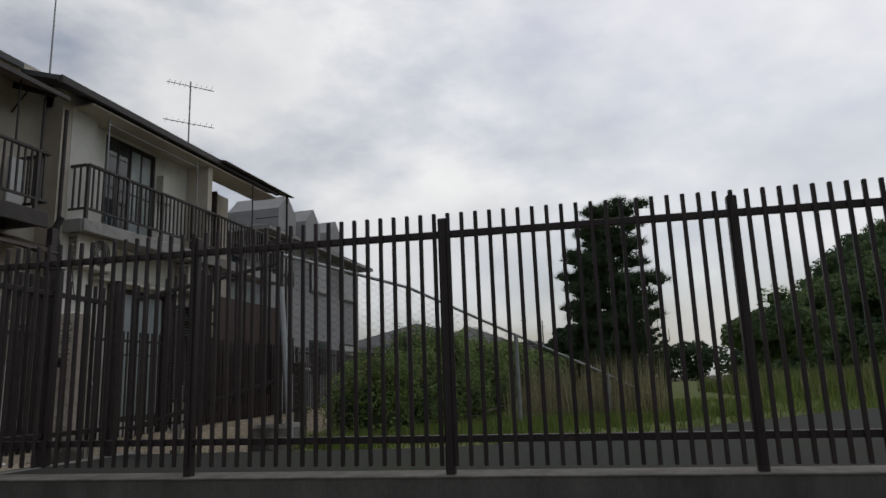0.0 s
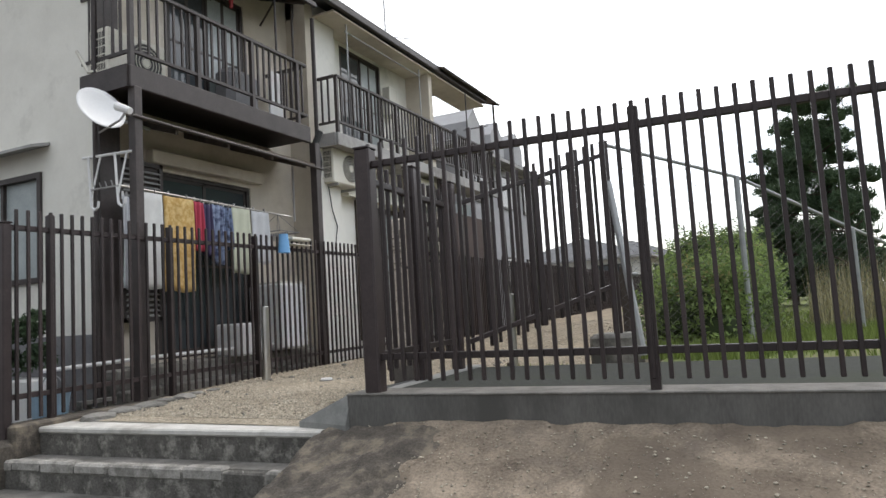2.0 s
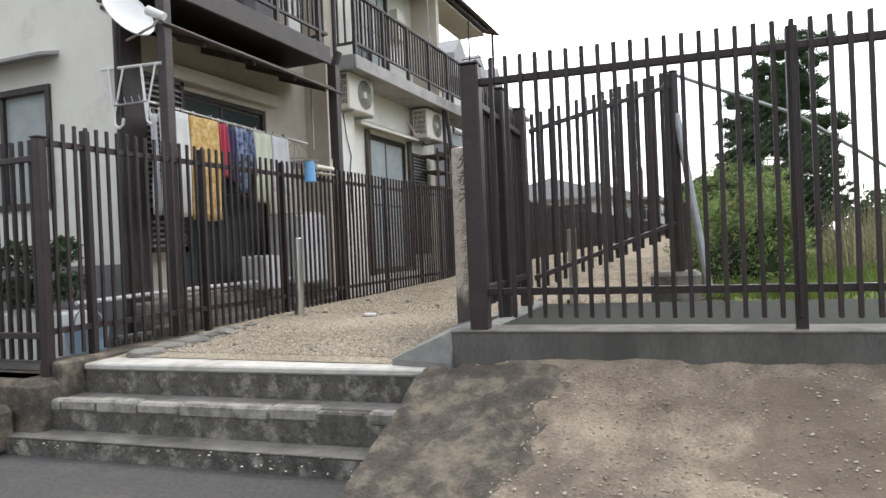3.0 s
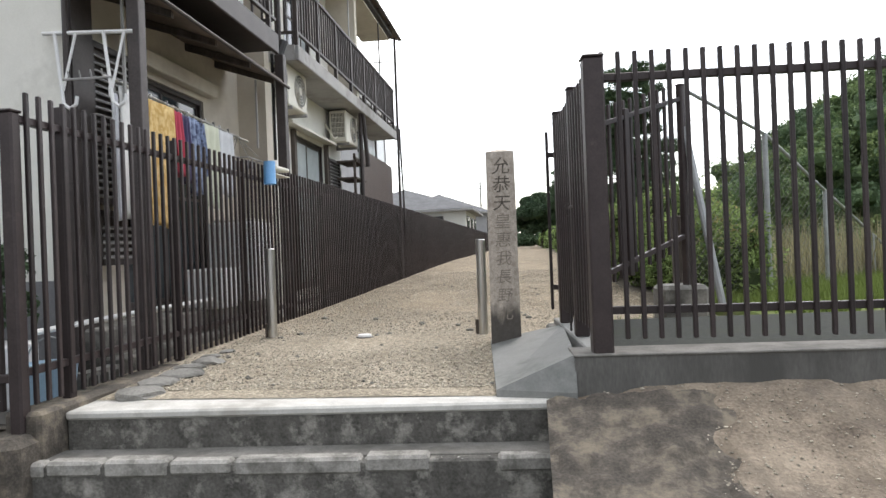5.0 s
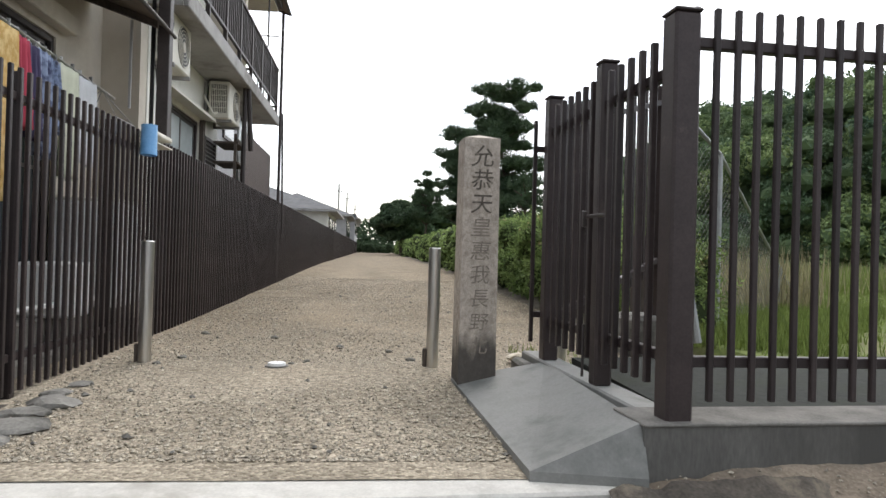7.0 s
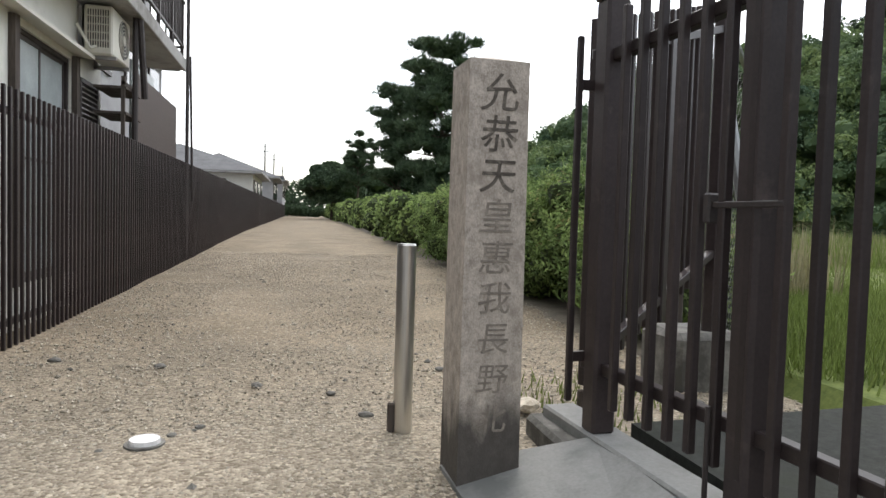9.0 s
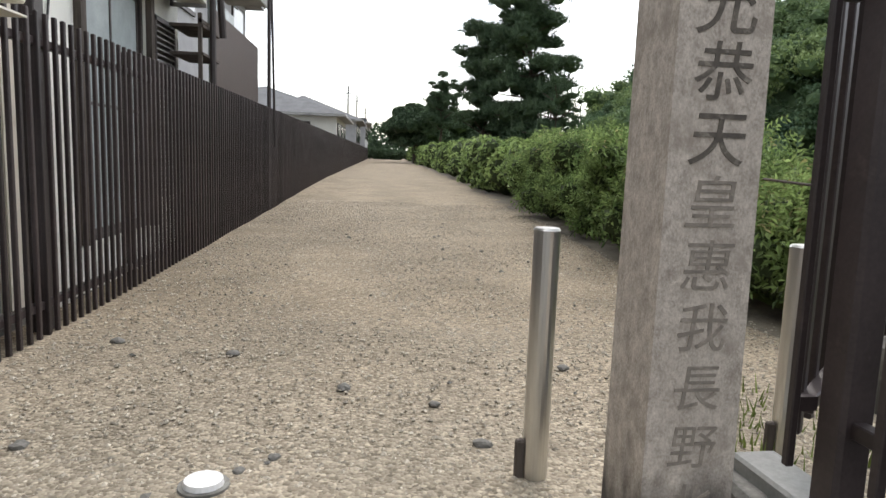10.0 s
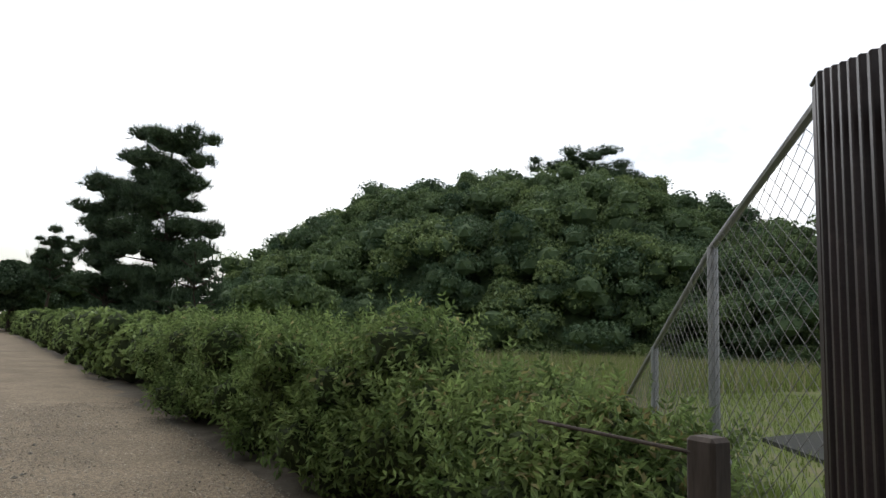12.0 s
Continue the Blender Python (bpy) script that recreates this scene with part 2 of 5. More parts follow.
WORN_INK = material("worn_carved_stroke", (0.16, 0.14, 0.118), (0.3, 0.262, 0.22), 20, 0.9, 0.3, stain=(0.36, 0.32, 0.27), stain_scale=24, stain_at=0.58)
STEEL = material("stainless_steel", (0.5, 0.49, 0.47), (0.66, 0.65, 0.62), 4, 0.3, 0.05, metal=1.0, stretch=(1, 1, 0.1))
PLASTER = material("white_plaster", (0.7, 0.69, 0.63), (0.8, 0.79, 0.73), 2.5, 0.9, 0.25, fine=120, stain=(0.54, 0.53, 0.48), stain_scale=0.7, stain_at=0.58)
BEIGE = material("beige_plaster", (0.54, 0.49, 0.41), (0.66, 0.61, 0.52), 2.5, 0.9, 0.2, fine=120, stain=(0.47, 0.42, 0.35), stain_scale=0.8)
GREYWALL = material("grey_base_paint", (0.17, 0.17, 0.18), (0.25, 0.25, 0.255), 3, 0.9, 0.3)
DARKWIRE = material("dull_wire", (0.1, 0.1, 0.095), (0.16, 0.16, 0.15), 8, 0.7, 0)
DARKMETAL = material("dark_brown_metal", (0.032, 0.026, 0.0245), (0.064, 0.053, 0.05), 5, 0.5, 0.1, rnd=0.2)
SHEET = leaf_material("tinted_sheet", (0.17, 0.14, 0.115), (0.26, 0.22, 0.185), 0.45, 0.1, 3.0)
ROOF = material("brown_roof_sheet", (0.06, 0.045, 0.04), (0.12, 0.09, 0.08), 4, 0.6, 0.3)
TILE = material("grey_roof_tile", (0.06, 0.063, 0.068), (0.12, 0.124, 0.13), 3, 0.7, 0.3, rnd=0.2)
FASCIA = material("grey_fascia", (0.3, 0.3, 0.29), (0.42, 0.41, 0.4), 3, 0.8, 0.2, stain=(0.2, 0.19, 0.18))
CREAM = material("cream_plastic", (0.6, 0.58, 0.5), (0.7, 0.68, 0.6), 3, 0.55, 0.05)
WHITE = material("white_plastic", (0.72, 0.72, 0.71), (0.8, 0.8, 0.79), 4, 0.45, 0.03)
CLADDING = material("grey_house_cladding", (0.3, 0.3, 0.305), (0.4, 0.4, 0.405), 2, 0.8, 0.2)
BLACK = material("black_plastic", (0.015, 0.015, 0.015), (0.03, 0.03, 0.03), 5, 0.5, 0.05)
WOOD = material("weathered_wood", (0.05, 0.04, 0.033), (0.12, 0.1, 0.085), 9, 0.9, 0.6, stretch=(1, 1, 0.15))
BARK = material("bark", (0.045, 0.035, 0.028), (0.12, 0.095, 0.075), 9, 0.95, 1.0, stretch=(1, 1, 0.3), dist=0.02)
GALV = material("galvanised_steel", (0.3, 0.31, 0.31), (0.42, 0.43, 0.43), 8, 0.5, 0.1, metal=0.6)
GRASS = material("grass", (0.11, 0.155, 0.035), (0.24, 0.3, 0.075), 6, 0.8, 0.4, island=0.3)
TURF = material("turf", (0.065, 0.09, 0.025), (0.14, 0.17, 0.05), 5, 0.95, 1.0, fine=40, stain=(0.15, 0.14, 0.075), stain_scale=0.9, spec=0.15)
REED = material("dry_reed", (0.22, 0.2, 0.1), (0.42, 0.38, 0.24), 5, 0.9, 0.1, island=0.35)
SOIL = material("soil", (0.06, 0.05, 0.035), (0.14, 0.115, 0.08), 6, 0.95, 0.8)
PINE = leaf_material("pine_needles", (0.04, 0.07, 0.042), (0.1, 0.145, 0.075), 0.2, 0.4)
WOODS = leaf_material("broadleaf", (0.07, 0.12, 0.06), (0.22, 0.29, 0.12), 0.22, 0.2, 0.3)
HEDGE = leaf_material("hedge_leaf", (0.085, 0.14, 0.045), (0.32, 0.41, 0.15), 0.4, 0.5, 0.9)
TIPS = leaf_material("young_leaf", (0.24, 0.2, 0.07), (0.42, 0.42, 0.22), 0.35, 0.4, 1.3)
WOODS_DARK = leaf_material("dark_broadleaf", (0.04, 0.08, 0.05), (0.14, 0.2, 0.1), 0.2, 0.2, 0.3)
WOODS_PALE = leaf_material("pale_broadleaf", (0.11, 0.165, 0.07), (0.27, 0.34, 0.14), 0.25, 0.2, 0.3)
# Darker copy of the leaf greens: shade inside the crowns, put into the colour.
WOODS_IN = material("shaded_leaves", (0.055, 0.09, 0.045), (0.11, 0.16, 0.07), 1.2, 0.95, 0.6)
# Hedge green darkened: shade among the leaves is put into this colour.
HEDGE_IN = material("hedge_inner_shade", (0.025, 0.038, 0.015), (0.055, 0.075, 0.028), 6, 0.95, 0.5)
GLASS = bpy.data.materials.new("window_glass")
GLASS.use_nodes = True
gp_ = GLASS.node_tree.nodes["Principled BSDF"]
gp_.inputs["Base Color"].default_value = (0.05, 0.06, 0.065, 1)
gp_.inputs["Roughness"].default_value, gp_.inputs["Specular IOR Level"].default_value = 0.06, 0.6
FROST = material("frosted_glass", (0.3, 0.34, 0.34), (0.42, 0.46, 0.46), 3, 0.25, 0.05)
CURTAIN = material("white_curtain", (0.5, 0.5, 0.48), (0.7, 0.7, 0.67), 9, 0.9, 0.2, stretch=(6, 6, 0.2))


# ---- geometry helpers ----
class Geo:
    """Vertices and faces of one mesh."""

    def __init__(self):
        self.v, self.f = [], []

    def add(self, vs, fs):
        n = len(self.v)
        self.v += [tuple(p) for p in vs]
        self.f += [tuple(i + n for i in q) for q in fs]
        return self

    def box(self, x0, x1, y0, y1, z0, z1, b=0.0, m=None):
        c = Vector(((x0 + x1) / 2, (y0 + y1) / 2, (z0 + z1) / 2))
        h = ((x1 - x0) / 2, (y1 - y0) / 2, (z1 - z0) / 2)
        if not b:
            vs = [(sx * h[0], sy * h[1], sz * h[2]) for sx in (-1, 1) for sy in (-1, 1) for sz in (-1, 1)]
            fs = [(0, 1, 3, 2), (4, 6, 7, 5), (0, 4, 5, 1), (2, 3, 7, 6), (0, 2, 6, 4), (1, 5, 7, 3)]
        else:
            vs, idx = [], {}
            for sx in (-1, 1):
                for sy in (-1, 1):
                    for sz in (-1, 1):
                        s = (sx, sy, sz)
                        for a in range(3):
                            idx[s, a] = len(vs)
                            vs.append(tuple(s[k] * (h[k] - (0 if k == a else b)) for k in range(3)))
            fs = []
            for a in range(3):
                u, w = (a + 1) % 3, (a + 2) % 3
                for sa in (-1, 1):
                    ring = []
                    for su, sw in ((-1, -1), (1, -1), (1, 1), (-1, 1)):
                        s = [0, 0, 0]
                        s[a], s[u], s[w] = sa, su, sw
                        ring.append(idx[tuple(s), a])
                    fs.append(ring if sa > 0 else ring[::-1])
                for su in (-1, 1):
                    for sw in (-1, 1):
                        lo, hi = [0, 0, 0], [0, 0, 0]
                        lo[a], hi[a] = -1, 1
                        lo[u] = hi[u] = su
                        lo[w] = hi[w] = sw
                        q = [idx[tuple(lo), u], idx[tuple(hi), u], idx[tuple(hi), w], idx[tuple(lo), w]]
                        fs.append(q if su * sw > 0 else q[::-1])
            for sx in (-1, 1):
                for sy in (-1, 1):
                    for sz in (-1, 1):
                        s = (sx, sy, sz)
                        q = [idx[s, 0], idx[s, 1], idx[s, 2]]
                        fs.append(q if sx * sy * sz > 0 else q[::-1])
        pts = [c + Vector(p) for p in vs]
        if m is not None:
            pts = [m @ p for p in pts]
        return self.add(pts, fs)

    def tube(self, p0, p1, r0, r1=None, n=8, caps=True):
        p0, p1 = Vector(p0), Vector(p1)
        r1 = r0 if r1 is None else r1
        d = (p1 - p0).normalized()
        u = d.orthogonal().normalized()
        w = d.cross(u)
        vs = []
        for p, r in ((p0, r0), (p1, r1)):
            vs += [p + r * (math.cos(k * math.tau / n) * u + math.sin(k * math.tau / n) * w) for k in range(n)]
        fs = [(k, (k + 1) % n, n + (k + 1) % n, n + k) for k in range(n)]
        if caps:
            fs += [tuple(range(n))[::-1], tuple(range(n, 2 * n))]
        return self.add(vs, fs)

    def path(self, pts, r, n=6):
        for a, b in zip(pts, pts[1:]):
            self.tube(a, b, r, r, n)
        return self

    def prism(self, pts, axis, a, b):
        """A closed outline in the two other axes, drawn from a to b along axis."""
        vs = []
        for c in (a, b):
            for p, q in pts:
                vs.append((c, p, q) if axis == "x" else (p, c, q) if axis == "y" else (p, q, c))
        n = len(pts)
        return self.add(vs, [(k, (k + 1) % n, n + (k + 1) % n, n + k) for k in range(n)] + [tuple(range(n))[::-1], tuple(range(n, 2 * n))])

    def sheet(self, nx, ny, fn):
        vs = [fn(i / nx, j / ny) for j in range(ny + 1) for i in range(nx + 1)]
        return self.add(vs, [(j * (nx + 1) + i, j * (nx + 1) + i + 1, (j + 1) * (nx + 1) + i + 1, (j + 1) * (nx + 1) + i) for j in range(ny) for i in range(nx)])

    def mesh(self, name, mat, smooth=False):
        me = bpy.data.meshes.new(name)
        me.from_pydata(self.v, [], self.f)
        bm = bmesh.new()
        bm.from_mesh(me)
        if len(self.f) < 20000:
            bmesh.ops.recalc_face_normals(bm, faces=bm.faces)
        bm.to_mesh(me)
        bm.free()
        if smooth:
            me.shade_smooth()
        me.materials.append(mat)
        return me


def box(*a, **k):
    return Geo().box(*a, **k)


def part(name, g, mat, parent=None, label="", smooth=False):
    """One mesh object, under a thing or a part if parent is given."""
    ob = new(name, g.mesh(name, mat, smooth) if isinstance(g, Geo) else g)
    ob.parent = parent
    if label:
        tagged(ob, label)
    return ob


def thing(name, label, category, at=(0, 0, 0), turn=0, group="", kind=""):
    ob = new(name)
    ob.empty_display_size = 0.1
    ob.matrix_world = pose(*at, 0, 0, turn)
    return tagged(ob, label, category, group, kind)


def setting(name, g, mat, label, smooth=False, category="structure"):
    return tagged(part(name, g, mat, smooth=smooth), label, category, kind="structure")


def raw_mesh(name, verts, faces, mat, smooth=False):
    """A mesh from numpy arrays of vertices and of equal-sized faces."""
    me = bpy.data.meshes.new(name)
    me.from_pydata(verts.tolist(), [], faces.tolist())
    me.materials.append(mat)
    if smooth:
        me.shade_smooth()
    return me


def gravel_z(y):
    """Height of the path, which climbs gently away from the steps."""
    return float(np.interp(y, (3.0, 4.0, 6.0, 9.0, 13.5, 18.7, 26.0, 40.0, 70.0, 95.0), (0.53, 0.575, 0.65, 0.69, 0.77, 0.88, 1.0, 1.1, 1.33, 1.5)))


def lawn_z(y):
    return 0.785 - 0.008 * min(max(y - 7.5, 0), 50)


# ---- ground ----
FENCE_X, HEDGE_X = -8.0, -3.45
ground = setting("ground", Geo().box(-400, 400, -300, 700, -0.6, -0.05), SOIL, "wide dark soil reaching the horizon")
road = setting("road", Geo().sheet(60, 20, lambda u, v: (-14 + 26 * u, -8 + 11.6 * v, 0.006 * noise.noise((26 * u, 11 * v, 0)))), ASPHALT, "old grey asphalt road below the steps")


def flake(x, y):
    """0 where the bank's crust has broken away, 1 where it still lies."""
    n = noise.noise((x * 0.9, y * 1.5, 7)) + 0.45 * noise.noise((x * 3.1, y * 3.7, 1)) + 0.2 * noise.noise((x * 9, y * 9, 4))
    return min(1.0, max(0.0, 0.5 + (n - 0.03) * 9))


def bank_z(x, y):
    f = (y - 2.35) / 1.55
    return 0.62 * f + 0.045 * noise.noise((x * 1.3, y * 1.7, 2)) + 0.02 * noise.noise((x * 4, y * 4, 8)) + 0.01 * noise.noise((x * 11, y * 11, 5)) - 0.02 + 0.02 * flake(x, y)


def bank_at(u, v):
    x = -5.06 + 17 * u * (0.35 + 0.65 * u)
    return x, 2.2 + 1.75 * v, bank_z(x, 2.2 + 1.75 * v)


bank = setting("bank", Geo().sheet(420, 80, bank_at), SAND, "sloping cracked sandy earth bank below the concrete wall", True)
crust = bank.data.attributes.new("crust", "FLOAT", "POINT")
for k, vert in enumerate(bank.data.vertices):
    crust.data[k].value = flake(vert.co.x, vert.co.y)
path = setting("path", Geo().sheet(60, 260, lambda u, v: (-8.25 + 5.6 * u, 3.9 + 90 * v * v, gravel_z(3.9 + 90 * v * v) + 0.012 * noise.noise((5 * u, 90 * v * v * 0.8, 1)) - (0.03 if u < 0.03 else 0))), GRAVEL, "pale sandy gravel path between fence and hedge", True)
court = setting("court", Geo().prism([(-4.72, 4.13), (14, 4.2), (14, 11.3), (3.2, 10.9), (0.3, 7.3), (-1.6, 5.9), (-4.72, 5.6)], "z", 0.3, 0.8), YARD, "dark grey asphalt court behind the fence")
lawn = setting("lawn", Geo().sheet(60, 120, lambda u, v: (-3.35 + 60 * u ** 1.5, 5.0 + 121 * v ** 1.3, lawn_z(5.0 + 121 * v ** 1.3) - 0.02 + 0.012 * noise.noise((60 * u, 120 * v, 3)) - (0.14 if u == 0 else 0))), TURF, "short green grass beyond the court")
hedge_bed = setting("hedge_bed", Geo().sheet(8, 300, lambda u, v: (-3.72 + 1.3 * u + 0.3 * (1 - u) * noise.noise((u * 3, 70 * v * 1.6, 4)), 7.5 + 70 * v, gravel_z(7.5 + 70 * v) + 0.002 + 0.09 * u)), BED, "dark bare soil under the hedge", True)
yard = setting("yard", Geo().box(-40, -8.05, 3.6, 130, -0.04, 0.5), YARDC, "bare concrete ground of the house yard")

# ---- wall, steps, ramp ----
front_wall = setting("wall_front", Geo().box(0.0, 17, 0.0, 0.3, 0.2, 0.79), WALLC, "low stained grey concrete wall carrying the brown fence")

coping = setting("wall_coping", Geo().box(-0.006, 17, -0.006, 0.306, 0.79, 0.803, b=0.004), TREAD, "pale worn top of the concrete wall")
for ob in (front_wall, coping):
    ob.matrix_world = pose(-4.95, 3.835, 0, 0, 0, 2.6)


def step(x0, x1, y0, y1, z0, z1, label):
    """A step whose right front corner is the origin; x runs along it."""
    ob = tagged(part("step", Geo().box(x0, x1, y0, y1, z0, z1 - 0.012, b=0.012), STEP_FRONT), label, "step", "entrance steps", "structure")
    ob.matrix_world = pose(-5.04, 3.775, 0, 0, 0, 3.2)
    return ob


def apron_at(x, y, u, v):
    """Worn concrete that thins out into the bank along a ragged edge."""
    edge = 0.45 + 0.35 * v + 0.16 * noise.noise((3 * v, 2.2, 7)) + 0.1 * noise.noise((11 * v, 4 * u, 3))
    return x, y, bank_z(x, y) + 0.034 * min(1, max(-0.7, (edge - u) * 5)) + 0.012 * noise.noise((x * 9, y * 9, 4)) + 0.005 * noise.noise((x * 30, y * 30, 1))


top_step = step(-2.86, 0.0, 0.0, 0.34, 0.3, 0.562, "top concrete step with a worn pale edge")
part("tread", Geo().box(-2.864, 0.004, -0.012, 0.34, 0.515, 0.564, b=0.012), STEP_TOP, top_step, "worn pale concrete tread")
mid_step = step(-3.04, -0.02, -0.27, 0.03, 0.1, 0.345, "middle concrete step with mossy dark face and pale lip")
part("tread", Geo().box(-3.04, -0.02, -0.2, 0.0, 0.33, 0.342, b=0.004), TREAD, mid_step, "dirty dark concrete tread")
for k, (x0, x1) in enumerate(((-3.04, -2.82), (-2.81, -2.5), (-2.485, -2.13), (-2.12, -1.78), (-1.765, -1.08), (-1.06, -0.72), (-0.36, -0.01))):
    part("nosing", Geo().box(x0, x1, -0.282, -0.19 + 0.012 * (k % 3), 0.262 + 0.008 * (k % 2), 0.349 + 0.004 * (k % 3), b=0.016), NOSE, mid_step)
low_step = step(-3.5, -0.2, -0.48, -0.22, -0.02, 0.13, "bottom concrete step beside the road")
part("tread", Geo().box(-3.5, -0.2, -0.484, -0.27, 0.116, 0.13, b=0.005), TREAD, low_step, "dirty dark concrete tread")
apron = setting("apron", Geo().sheet(60, 80, lambda u, v: apron_at(-5.12 + 1.15 * u, 2.3 + 1.46 * v, u, v)), DAMP, "dark damp concrete slope between steps and bank")
side_ramp = setting("ramp", Geo().add([(-5.4, 3.88, 0.605), (-4.945, 3.79, 0.6), (-4.945, 3.87, 0.803), (-4.93, 5.5, 0.785), (-5.52, 5.62, 0.655), (-5.4, 3.88, 0.3), (-4.945, 3.79, 0.3), (-4.93, 5.5, 0.3), (-5.52, 5.62, 0.3)],
                    [(0, 1, 2), (0, 2, 3, 4), (0, 5, 6, 1), (1, 6, 7, 3, 2), (4, 3, 7, 8), (0, 4, 8, 5)]), RAMP, "smooth grey concrete ramp beside the gate")


# ---- fences ----
def slat_fence(name, label, length, slat_z, rails, posts, pitch, post_z, slat=(0.03, 0.03), post=0.06, rail=0.045, singles=300, rise=0.0, side=-1):
    """A fence along its own +x. slat_z: foot and top; rails: heights; posts: places along it."""
    f = thing(name, label, "fence")
    sh = Matrix.Identity(4)
    for z in rails:
        g = Geo().box(0, length, -rail / 2, rail / 2, -rail / 2, rail / 2, b=0.004)
        g.v = [(x, y, zz + z + rise * x) for x, y, zz in g.v]
        part("rail", g, BROWN, f)
    gs = box(-slat[0] / 2, slat[0] / 2, -slat[1] / 2, slat[1] / 2, slat_z[0], slat_z[1], b=0.004).mesh("slat", BROWN)
    far = Geo()
    n = int(length / pitch)
    for k in range(n):
        x = (k + 0.5) * pitch
        if k < singles:
            ob = part("slat", gs, BROWN, f)
            ob.location = (x, side * (rail / 2 + slat[1] / 2 - 0.004), rise * x)
        else:
            far.box(x - slat[0] / 2, x + slat[0] / 2, side * rail / 2 - slat[1] / 2 - 0.01, side * rail / 2 + slat[1] / 2 - 0.01, slat_z[0] + rise * x, slat_z[1] + rise * x)
    if far.v:
        tagged(part("far_slats", far, BROWN, f), "dense far run of brown slats", kind="stuff")
    gp = box(-post / 2, post / 2, -post / 2, post / 2, post_z[0], post_z[1], b=0.006).mesh("post", BROWN)
    for x in posts:
        ob = part("post", gp, BROWN, f)
        ob.location = (x, 0, rise * x)
    return f


def fat_post(parent, x, y, z0, z1, w=0.125):
    p = part("post", Geo().box(x - w / 2, x + w / 2, y - w / 2, y + w / 2, z0, z1, b=0.012), BROWN, parent)
    part("cap", Geo().box(x - w / 2 - 0.004, x + w / 2 + 0.004, y - w / 2 - 0.004, y + w / 2 + 0.004, z1 - 0.001, z1 + 0.014, b=0.005), BROWN, p)


front_fence = slat_fence("front_fence", "dark brown painted metal slat fence on concrete wall", 16.4, (0.078, 1.716), (0.24, 1.575), [1.845 * k for k in range(1, 9)], 0.0945, (0.0, 1.685), slat=(0.026, 0.026), rise=-0.006)
front_fence.matrix_world = pose(-4.785, 3.945, 0.8, 0, 0, 2.6)
side_gate = slat_fence("side_gate", "closed dark brown metal slat gate with bolt", 1.6, (0.12, 1.62), (0.25, 1.47), [], 0.115, (0, 1.7), side=1)
side_gate.matrix_world = pose(-4.785, 3.945, 0.8, 0, 0, 94)
for gx, gw in ((0.0, 0.118), (0.76, 0.095), (1.6, 0.1)):
    fat_post(side_gate, gx, 0.0, -0.01, 1.69, gw)
wing_fence = slat_fence("wing_fence", "brown slat fence wing rising beside the gate", 1.48, (0.1, 1.68), (0.22, 1.53), [0.75], 0.09, (0.1, 1.6), rise=0.3, side=1)
wing_fence.matrix_world = pose(-4.87, 5.75, 0.8, 0, 0, 37.5)
fat_post(wing_fence, 1.5, 0, 0.0, 2.1, 0.075)
path_fence = slat_fence("path_fence", "long dark brown metal slat fence along the path", 75, (0.06, 1.82), (0.25, 1.665), [0.37 + 1.32 * k for k in range(56)], 0.1015, (-0.05, 1.8), slat=(0.028, 0.024), post=0.06, rise=0.002)
path_fence.matrix_world = pose(FENCE_X, 3.425, 0.58, 0, 0, 90)
corner_fence = slat_fence("corner_fence", "brown slat fence turning off beside the steps", 6, (0.06, 1.73), (0.25, 1.58), [3, 6], 0.1015, (-0.05, 1.73), slat=(0.03, 0.03), post=0.07)
corner_fence.matrix_world = pose(FENCE_X, 3.41, 0.55, 0, 0, 180)
fat_post(corner_fence, 0.02, 0, -0.1, 1.73, 0.08)


def bollard(x, y, z, h, label):
    b = thing("bollard", label, "bollard", (x, y, z), group="bollards across the path")
    part("tube", Geo().tube((0, 0, -0.05), (0, 0, h - 0.006), 0.043, n=24), STEEL, b, smooth=False)
    part("cap", Geo().tube((0, 0, h - 0.008), (0, 0, h), 0.045, 0.04, n=24), STEEL, b)
    part("socket", Geo().box(-0.07, -0.035, -0.015, 0.015, -0.02, 0.13, b=0.006), WOOD, b, "dull steel hinge strip")


bollard(-7.605, 6.12, 0.652, 0.845, "stainless steel bollard beside the slat fence")
bollard(-5.607, 6.055, 0.655, 0.85, "stainless steel bollard beside the stone marker")
bollard(-4.62, 6.22, 0.65, 0.8, "stainless steel bollard behind the gate")

marker = thing("stone_marker", "tall square granite marker with carved characters and darkened foot", "stone marker", (-5.388, 5.535, 0.63), 3)
g = Geo()
for z0, z1, a, b_ in ((-0.1, 1.566, 0.12, 0.113),):
    g.add([(s * w, t * w, z) for z, w in ((z0, a), (z1, b_)) for s, t in ((-1, -1), (1, -1), (1, 1), (-1, 1))] + [(0, 0, z1 + 0.035)], [(0, 1, 5, 4), (1, 2, 6, 5), (2, 3, 7, 6), (3, 0, 4, 7), (4, 5, 8), (5, 6, 8), (6, 7, 8), (7, 4, 8), (3, 2, 1, 0)])
part("shaft", g, MARKER, marker)



